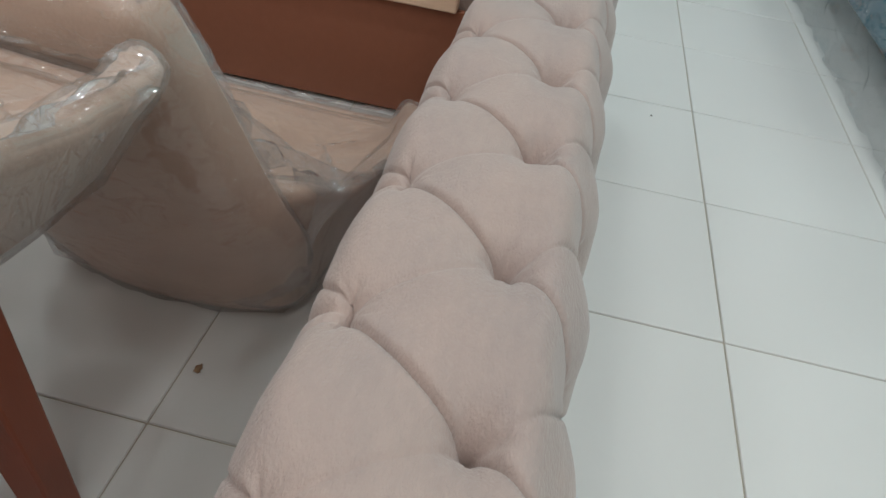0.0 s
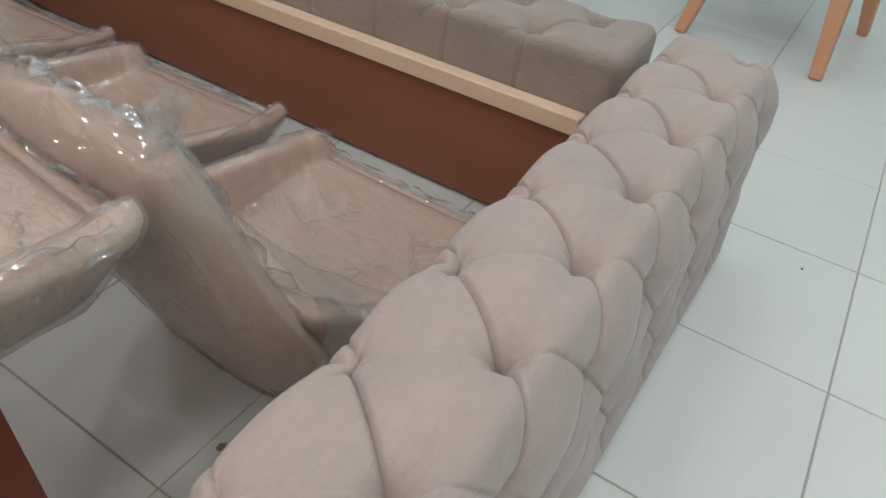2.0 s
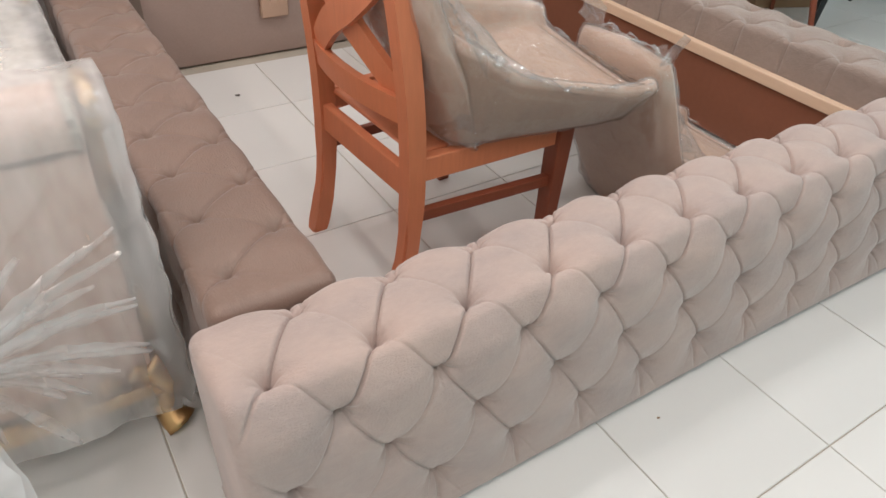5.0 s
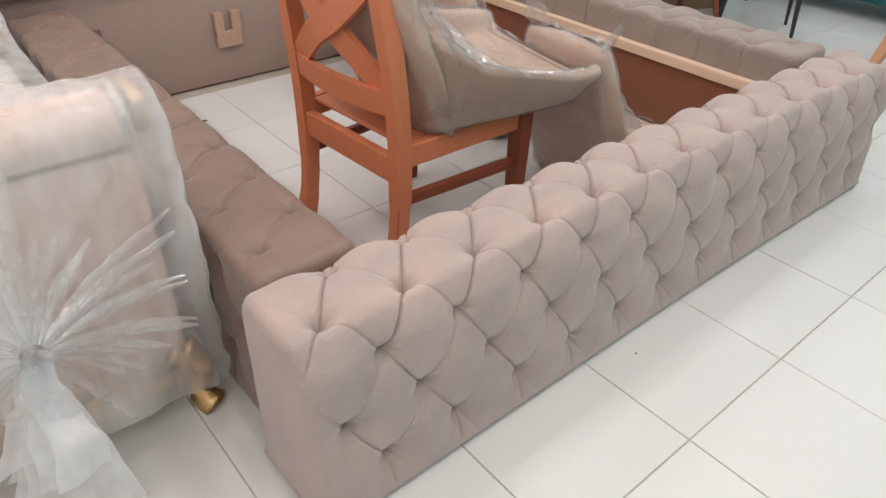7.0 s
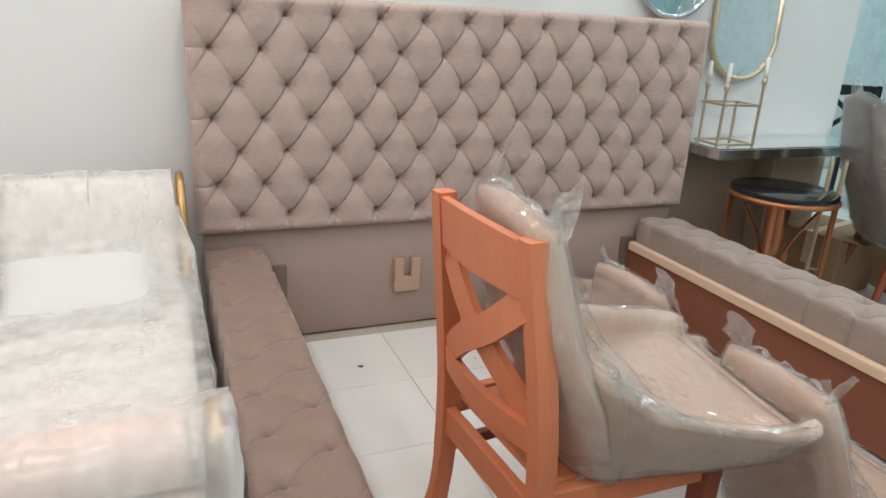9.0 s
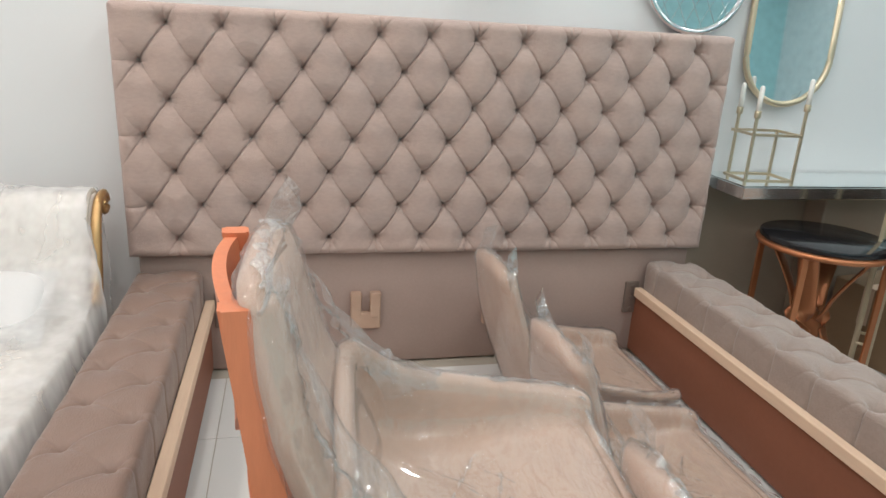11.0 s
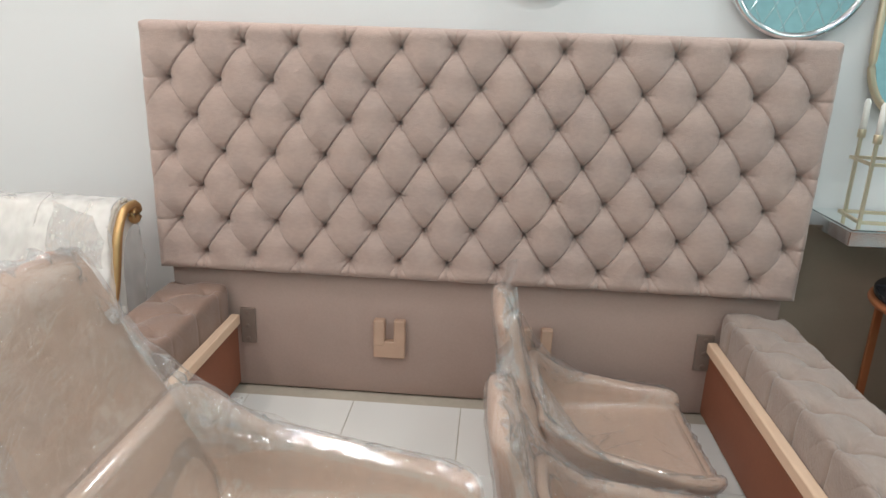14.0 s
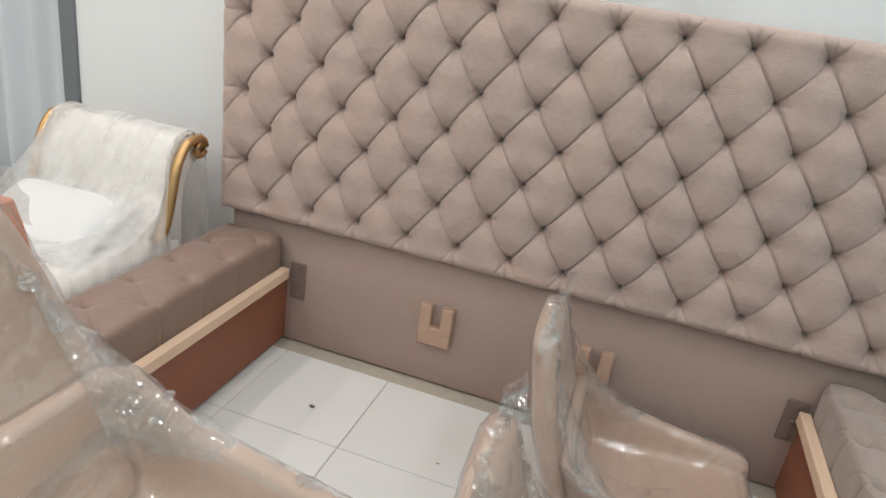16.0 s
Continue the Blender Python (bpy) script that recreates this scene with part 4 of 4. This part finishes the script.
    # gathered pleats that fan out from the knot over the end of the cover
    rng = random.Random(12)
    for i in range(44):
        a = 6.28319 * i / 44 + rng.uniform(-0.1, 0.1)
        reach = rng.uniform(0.14, 0.36)
        d = Vector((math.cos(a), 0, math.sin(a)))
        if d.z < -0.2:
            reach = min(reach, 0.32)
        b0 = Vector((-0.01, -1.045, 0.462)) + d * 0.02
        b1 = Vector((-0.01, -0.995, 0.462)) + d * min(reach, 0.28 / max(0.2, abs(d.x)))
        mid = b0.lerp(b1, 0.5) + Vector((0, 0.018, 0))
        w = Vector((-d.z, 0, d.x))
        pts = np.zeros((13, 5, 3))
        for r, p in enumerate(smooth_path([b0, mid, b1], 6)):
            f = r / 12
            wide = (0.003 + 0.010 * math.sin(3.1416 * f ** 0.8) + 0.0005) * rng.uniform(0.7, 1.3)
            for k in range(5):
                v = k / 2 - 1
                q = p + w * (wide * v) + Vector((0, -0.010 * (1 - v * v) * (1 - 0.6 * f), 0))
                pts[r, k] = q + Vector((0, 0, 1)) * (0.004 * noise.noise(q * 20))
        grid_mesh("plastic_pleat", pts, PLEAT, st, "gathered white pleat of plastic")
    return st


settee()


def pillow(m, w, d, h, material, label):
    n = 24
    t = np.linspace(-1, 1, n)
    a, b = np.meshgrid(t, t, indexing="ij")
    th = h / 2 * np.clip((1 - a ** 4) * (1 - b ** 4), 0, 1) ** 0.5
    pull = 1 - 0.06 * (1 - np.abs(a)) * np.abs(b) - 0.06 * (1 - np.abs(b)) * np.abs(a)
    top = np.stack([a * w / 2 * pull, b * d / 2 * pull, th], -1)
    bot = np.stack([a * w / 2 * pull, b * d / 2 * pull, -th], -1)[::-1]
    ob = grid_mesh("pillow", np.concatenate([top, bot], 0), material)
    ob.matrix_basis = m
    return tagged(ob, label, "pillow")


pillow(pose(-0.36, -0.45, 0.485, 22, 0, 4), 0.46, 0.34, 0.12, WHITE_CLOTH, "white pillow leaning on the settee's rolled arm")


# ---- console, candles, mirrors, side table ----
def console():
    co = empty("console_table", pose(2.98, 0.0, 0.006), "mirrored console table against the wall", "console table")
    part("top", block((-0.52, -0.17, 0.765), (0.60, 0.155, 0.818), 0.003, 1), CHROME, co, "mirror edged top", smooth=False)
    part("mirror_top", block((-0.512, -0.162, 0.8185), (0.592, 0.15, 0.8225), 0.001, 1), MIRROR, co, "mirror glass", smooth=False)
    part("pedestal", block((0.08, 0.02, 0.0), (0.42, 0.15, 0.764), 0.006, 1), BROWN_PANEL, co, "brown beige back panel", smooth=False)


console()
# thin brown beige sheet standing in for the shade under the console
wall("wall_dado", (2.39, WALL_Y - 0.006, 0.0), (3.62, WALL_Y - 0.001, 0.76), BROWN_PANEL, "lower wall under the console with its shade painted brown beige")


def candle_stand():
    cs = empty("candle_holder", pose(2.66, 0.02, 0.8235, 0, 0, -4), "square brass wire candle holder on the mirrored console", "candle holder")
    w, d, h = 0.112, 0.085, 0.205
    r = 0.0055
    for z in (r, h):
        for a, b in (((-w, -d), (w, -d)), ((w, -d), (w, d)), ((w, d), (-w, d)), ((-w, d), (-w, -d))):
            part("wire", bar((*a, z), (*b, z), 0.011, 0.011, 0.001), BRASS, cs, smooth=False)
    posts = ((-w, -d, 0.275), (w, -d, 0.31), (w, d, 0.21), (-w + 0.02, d, 0.275))
    for i, (x, y, top) in enumerate(posts):
        part("post", bar((x, y, 0), (x, y, top), 0.011, 0.011, 0.001), BRASS, cs, smooth=False)
        if i != 2:
            part("cup", disc(0.0135, top, top + 0.03, 16, 0.002, (x, y)), BRASS, cs)
            cd = tagged(as_object("candle", tube([(x, y, top + 0.028), (x, y, top + 0.08), (x, y, top + 0.125), (x, y, top + 0.135)], 0.0105, 12, lambda t: 1.0 if t < 0.9 else 0.5), WAX), "white tapered candle in a brass cup", "candle", "candles")
            cd.matrix_basis = cs.matrix_basis


candle_stand()


def wall_mirror(name, cx, cz, w, h, r, frame_mat, label):
    mi = empty(name, pose(cx, WALL_Y - 0.012, cz, -2.0), label, "mirror")
    turn = pose(0, -0.012, 0, 90)
    outer = round_rect(w, h, r, 14)
    part("glass", slab(outer, 0.012, 0.002, 1, turn), MIRROR, mi, "mirror glass", smooth=False)
    if w == h:
        for k in range(-6, 7):
            for sg in (1, -1):
                # cut lines of a diamond pattern, clipped to the round glass
                d = k * 0.062
                if abs(d) < w / 2 - 0.02:
                    half = math.sqrt((w / 2 - 0.016) ** 2 - d * d)
                    u, v = Vector((math.sin(0.5), 0, sg * math.cos(0.5))), Vector((math.cos(0.5), 0, -sg * math.sin(0.5)))
                    a, b = v * d - u * half + Vector((0, -0.0185, 0)), v * d + u * half + Vector((0, -0.0185, 0))
                    part("cut_line", bar(a, b, 0.004, 0.002, 0.0005), CHROME, mi, "bevelled diamond cut line", smooth=False)
    path = [(x, -0.018, z) for x, z in outer]
    part("frame", tube(path + path[:1], 0.014, 8), frame_mat, mi)
    return mi


wall_mirror("round_mirror", 2.28, 1.66, 0.46, 0.46, 0.229, CHROME, "round mirror with a chrome rim hanging on the wall")
wall_mirror("oval_mirror", 2.78, 1.56, 0.43, 0.83, 0.214, BRASS, "tall pill shaped mirror with a brass rim on the wall")
wall_mirror("small_mirror", 1.396, 1.706, 0.30, 0.301, 0.1495, COPPER, "small round mirror with a copper rim high on the wall")


def side_table():
    tb = empty("side_table", pose(2.775, -0.32, 0), "round side table with black top and copper legs", "side table")
    part("top", disc(0.25, 0.632, 0.655, 56, 0.004), BLACK_GLOSS, tb, "black marble top")
    ring = [(0.25 * math.cos(a * 6.28319 / 48), 0.25 * math.sin(a * 6.28319 / 48), 0.618) for a in range(49)]
    part("ring", tube(ring, 0.013, 8), COPPER, tb, "copper ring")
    for i in range(4):
        a = radians(35 + 90 * i)
        part("leg", bar((0.24 * math.cos(a), 0.24 * math.sin(a), 0.0), (0.24 * math.cos(a), 0.24 * math.sin(a), 0.615), 0.028, 0.012, 0.002), COPPER, tb, smooth=False)
        pts = smooth_path([(0.22 * math.cos(a), 0.22 * math.sin(a), 0.01), (0.06 * math.cos(a), 0.06 * math.sin(a), 0.3), (0.2 * math.cos(a), 0.2 * math.sin(a), 0.61)], 8)
        part("curved_brace", tube(pts, 0.042, 10, flat=0.2), COPPER, tb, "wide curved copper band")


side_table()


# ---- seats and cartons beyond the bed ----
def wrapped_chair(m, cloth, leg_mat, label, seat_z=0.45, back_h=0.5, film_mat=CLEAR, seed=0, sled=False):
    ch = empty("wrapped_chair", m, label, "chair", "wrapped chairs")
    seat = lambda: slab(round_rect(0.5, 0.48, 0.08, 5), 0.1, 0.04, 4, pose(0, 0, seat_z))
    back = lambda: slab([(x, y) for x, y in round_rect(0.46, back_h, 0.1, 6)], 0.08, 0.035, 4, pose(-0.25, 0, seat_z + 0.04 + back_h / 2) @ pose(0, 0, 0, 0, -10, 0) @ Matrix(((0, 0, 1, 0), (1, 0, 0, 0), (0, 1, 0, 0), (0, 0, 0, 1))))
    part("seat", seat(), cloth, ch)
    part("backrest", back(), cloth, ch)
    for s in (-1, 1):
        loose_film("plastic_wrap", ((-0.31, s * 0.24, seat_z + back_h), (-0.26, s * 0.26, seat_z), (0.26, s * 0.26, seat_z + 0.03), (-0.1, s * 0.23, seat_z + 0.22)), ch, 12, 0.0, 0.02, seed + s, film_mat)
    for sx in (-1, 1):
        for sy in (-1, 1):
            part("leg", bar((sx * 0.22, sy * 0.21, 0), (sx * 0.18, sy * 0.18, seat_z - 0.04), 0.018, 0.018, 0.003, 0.034, 0.034), leg_mat, ch, smooth=False)
    return ch


grey_chair = shell(pose(3.16, -0.50, 0.44, 0, 0, -33) @ Matrix.Scale(1.16, 4), "grey brown armchair on splayed legs wrapped in crinkled film", 3, GREY_CLOTH)
grey_chair.name = "wrapped_armchair"
for sx, sy in ((0.08, -0.17), (0.08, 0.17), (0.38, -0.17), (0.38, 0.17)):
    part("leg", bar(((sx - 0.23) * 1.5 + 0.23, sy * 1.35, -0.379), (sx, sy, 0.01), 0.018, 0.018, 0.003, 0.03, 0.03), BEECH_DARK, grey_chair, "tapered wooden leg", smooth=False)


def brass_stand():
    st = empty("brass_stand", pose(3.04, -0.38, 0, 0, 0, 40), "open rectangular brass stand beside the side table", "stand")
    for gy in (-0.03, 0.03):
        pts = [(-0.07, gy, 0.0), (-0.07, gy, 0.80), (0.07, gy, 0.80), (0.07, gy, 0.0)]
        for pa, pb in zip(pts, pts[1:]):
            part("bar", bar(pa, pb, 0.015, 0.015, 0.002), BRASS, st, smooth=False)
    for sx in (-0.07, 0.07):
        part("bar", bar((sx, -0.03, 0.2), (sx, 0.03, 0.2), 0.012, 0.012, 0.002), BRASS, st, smooth=False)


brass_stand()
wrapped_chair(pose(3.78, -1.05, 0, 0, 0, -150), CREAM_WRAPPED, BLACK, "cream chair with black tapered legs wrapped in film", 0.46, 0.5, CLEAR, 9)
# chair form standing in for a bulkier teal piece of furniture
wrapped_chair(pose(5.95, 1.0, 0, 0, 0, -70), TEAL_WRAPPED, BLACK, "teal chair with black legs wrapped in film", 0.46, 0.55, CLEAR, 21)
wrapped_chair(pose(4.80, 0.12, 0, 0, 0, -35), BEIGE_WRAPPED, BLACK, "beige chair with black tapered legs wrapped in film", 0.46, 0.55, CLEAR, 27)
wrapped_chair(pose(5.6, 0.35, 0, 0, 0, -90), TEAL_WRAPPED, BLACK, "teal chair with black legs wrapped in film", 0.46, 0.6, CLEAR, 33)
wrapped_chair(pose(4.45, -0.38, 0, 0, 0, -60), TEAL_WRAPPED, BLACK, "teal chair with black legs wrapped in film", 0.46, 0.5, CLEAR, 15)


def carton(x, y, w, d, h, rz):
    bx = empty("carton", pose(x, y, 0, 0, 0, rz), "open brown cardboard carton on the floor", "carton", "cartons")
    t = 0.006
    part("box", block((-w / 2, -d / 2, 0), (w / 2, d / 2, h), 0.004, 1), CARTON, bx, smooth=False)
    part("flap", block((-w / 2, -d / 2 - 0.12, h - 0.002), (w / 2, -d / 2, h + t), 0.002, 1), CARTON, bx, smooth=False)
    part("tape", block((-w / 2 - 0.002, -0.025, h * 0.5), (w / 2 + 0.002, 0.025, h + 0.003), 0.001, 1), PINE, bx, "pale packing tape", smooth=False)


carton(3.42, -0.15, 0.45, 0.34, 0.36, 12)
carton(3.9, -0.42, 0.4, 0.34, 0.26, -20)


def bench():
    be = empty("wooden_stool", pose(3.86, -2.12, 0, 0, 0, -8), "raw orange beech stool frame with a white seat", "stool")
    for sx in (-1, 1):
        for sy in (-1, 1):
            part("leg", bar((sx * 0.30, sy * 0.26, 0), (sx * 0.205, sy * 0.195, 0.42), 0.038, 0.042, 0.006, 0.075, 0.07), PALE_BEECH, be, smooth=False)
        part("apron", bar((sx * 0.21, -0.22, 0.385), (sx * 0.21, 0.22, 0.385), 0.03, 0.085, 0.008), PALE_BEECH, be, smooth=False)
    for sy in (-1, 1):
        part("apron", bar((-0.22, sy * 0.2, 0.385), (0.22, sy * 0.2, 0.385), 0.03, 0.085, 0.008), PALE_BEECH, be, smooth=False)
    part("seat", slab(round_rect(0.46, 0.44, 0.04, 4), 0.05, 0.018, 3, pose(0, 0, 0.445)), WHITE_CLOTH, be, "white cloth seat pad")


bench()


def sofa(m, length, cloth, label, wrap, foot_mat, seed):
    so = empty("sofa", m, label, "sofa", "wrapped sofas")
    pieces = [
        ("base", lambda: block((-0.40, -length / 2, 0.10), (0.40, length / 2, 0.32), 0.03, 3)),
        ("seat_cushion", lambda: block((-0.20, -length / 2 + 0.2, 0.32), (0.42, -0.005, 0.47), 0.05, 4)),
        ("seat_cushion", lambda: block((-0.20, 0.005, 0.32), (0.42, length / 2 - 0.2, 0.47), 0.05, 4)),
        ("backrest", lambda: block((-0.42, -length / 2 + 0.02, 0.30), (-0.20, length / 2 - 0.02, 0.86), 0.07, 4)),
        ("arm", lambda: block((-0.40, -length / 2, 0.30), (0.40, -length / 2 + 0.2, 0.62), 0.07, 4)),
        ("arm", lambda: block((-0.40, length / 2 - 0.2, 0.30), (0.40, length / 2, 0.62), 0.07, 4)),
    ]
    for name, make in pieces:
        part(name, make(), cloth, so)
    for sx in (-1, 1):
        for sy in (-1, 1):
            part("foot", tube([(sx * 0.33, sy * (length / 2 - 0.08), 0), (sx * 0.33, sy * (length / 2 - 0.08), 0.05), (sx * 0.32, sy * (length / 2 - 0.09), 0.1)], 0.03, 12, lambda t: 0.7 + 0.5 * math.sin(3.0 * t)), foot_mat, so)
    if wrap:
        loose_film("plastic_wrap", ((0.43, -length / 2, 0.36), (0.43, length / 2, 0.36), (0.48, length / 2, 0.005), (0.48, -length / 2, 0.005)), so, 40, 0.0, 0.03, seed)
    return so


sofa(pose(3.35, -3.56, 0, 0, 0, 90), 2.2, BLUE_WRAPPED, "petrol blue sofa covered in loose clear plastic", True, BLACK, 2)
sofa(pose(5.0, -1.35, 0, 0, 0, 180), 1.7, TEAL, "teal green velvet sofa on dark turned feet", False, BEECH_DARK, 5)


def far_chair(x, y, rz):
    ch = empty("dark_chair", pose(x, y, 0, 0, 0, rz), "dark wooden cross-back chair by the wallpapered wall", "chair", "dark chairs")
    for s in (-1, 1):
        part("rear_leg", bar((0, s * 0.2, 0), (-0.06, s * 0.2, 1.0), 0.04, 0.04, 0.004), BLACK, ch, smooth=False)
        part("front_leg", bar((0.42, s * 0.2, 0), (0.42, s * 0.2, 0.43), 0.035, 0.035, 0.004), BLACK, ch, smooth=False)
        part("cross_brace", bar((-0.03, -s * 0.19, 0.6), (-0.05, s * 0.19, 0.9), 0.02, 0.04, 0.003), BLACK, ch, smooth=False)
    part("top_rail", bar((-0.055, -0.2, 0.95), (-0.055, 0.2, 0.95), 0.024, 0.09, 0.004), BLACK, ch, smooth=False)
    part("seat", block((-0.01, -0.21, 0.42), (0.44, 0.21, 0.46), 0.01, 2), BLACK, ch, smooth=False)


far_chair(5.55, 1.5, -120)
far_chair(6.55, 1.5, -80)


# ---- crumbs on the floor ----
def crumb(x, y, size, seed, material, label):
    bm = bmesh.new()
    crumple(bm, (0, 0, size * 0.28), size, seed, (1.2, 0.8, 0.25))
    ob = as_object("crumb", bm, material)
    ob.location = (x, y, 0.0)
    tagged(ob, label, "debris", "crumbs on the floor")


CRUMBS = [(1.304, -1.783, 0.008, 1), (0.60, -0.332, 0.010, 2), (1.086, -0.401, 0.005, 3), (2.405, -2.498, 0.004, 4), (0.908, -2.357, 0.004, 5)]
for cx, cy, cs, cseed in CRUMBS:
    crumb(cx, cy, cs, cseed, CARTON if cseed % 2 else GREY_CLOTH, "small dry crumb of dirt lying on the tiles")


# ---- floor tiles ----
def tiles():
    t, gap = 0.4265, 0.0030
    half = t / 2 - gap / 2
    bm = bmesh.new()
    box(bm, (-half, -half, -0.008), (half, half, 0.0), 0.0015, 1)
    me = bpy.data.meshes.new("tile")
    bm.to_mesh(me)
    bm.free()
    me.materials.append(TILE)
    cells = []
    for i in range(-9, 16):
        for j in range(-8, 13):
            x, y = 0.772 + (i + 0.5) * t, -2.612 + (j + 0.5) * t
            if -2.6 < x < 7.2 and -5.6 < y < 2.6 and not (y > WALL_Y and x < 3.62 and not (x < -0.8 and y < 0.85)):
                cells.append((math.hypot(x - 1.3, (y + 1.6) * 1.2), x, y))
    cells.sort()
    rest = bmesh.new()
    for n, (_, x, y) in enumerate(cells):
        z = random.uniform(-0.0008, 0.0)
        if n < 290:
            ob = new("tile", me)
            ob.location = (x, y, z)
            ob.parent = floor
        else:
            box(rest, (x - half, y - half, -0.008), (x + half, y + half, z))
    part("tiles", rest, TILE, floor, smooth=False)["kind"] = "stuff"


tiles()
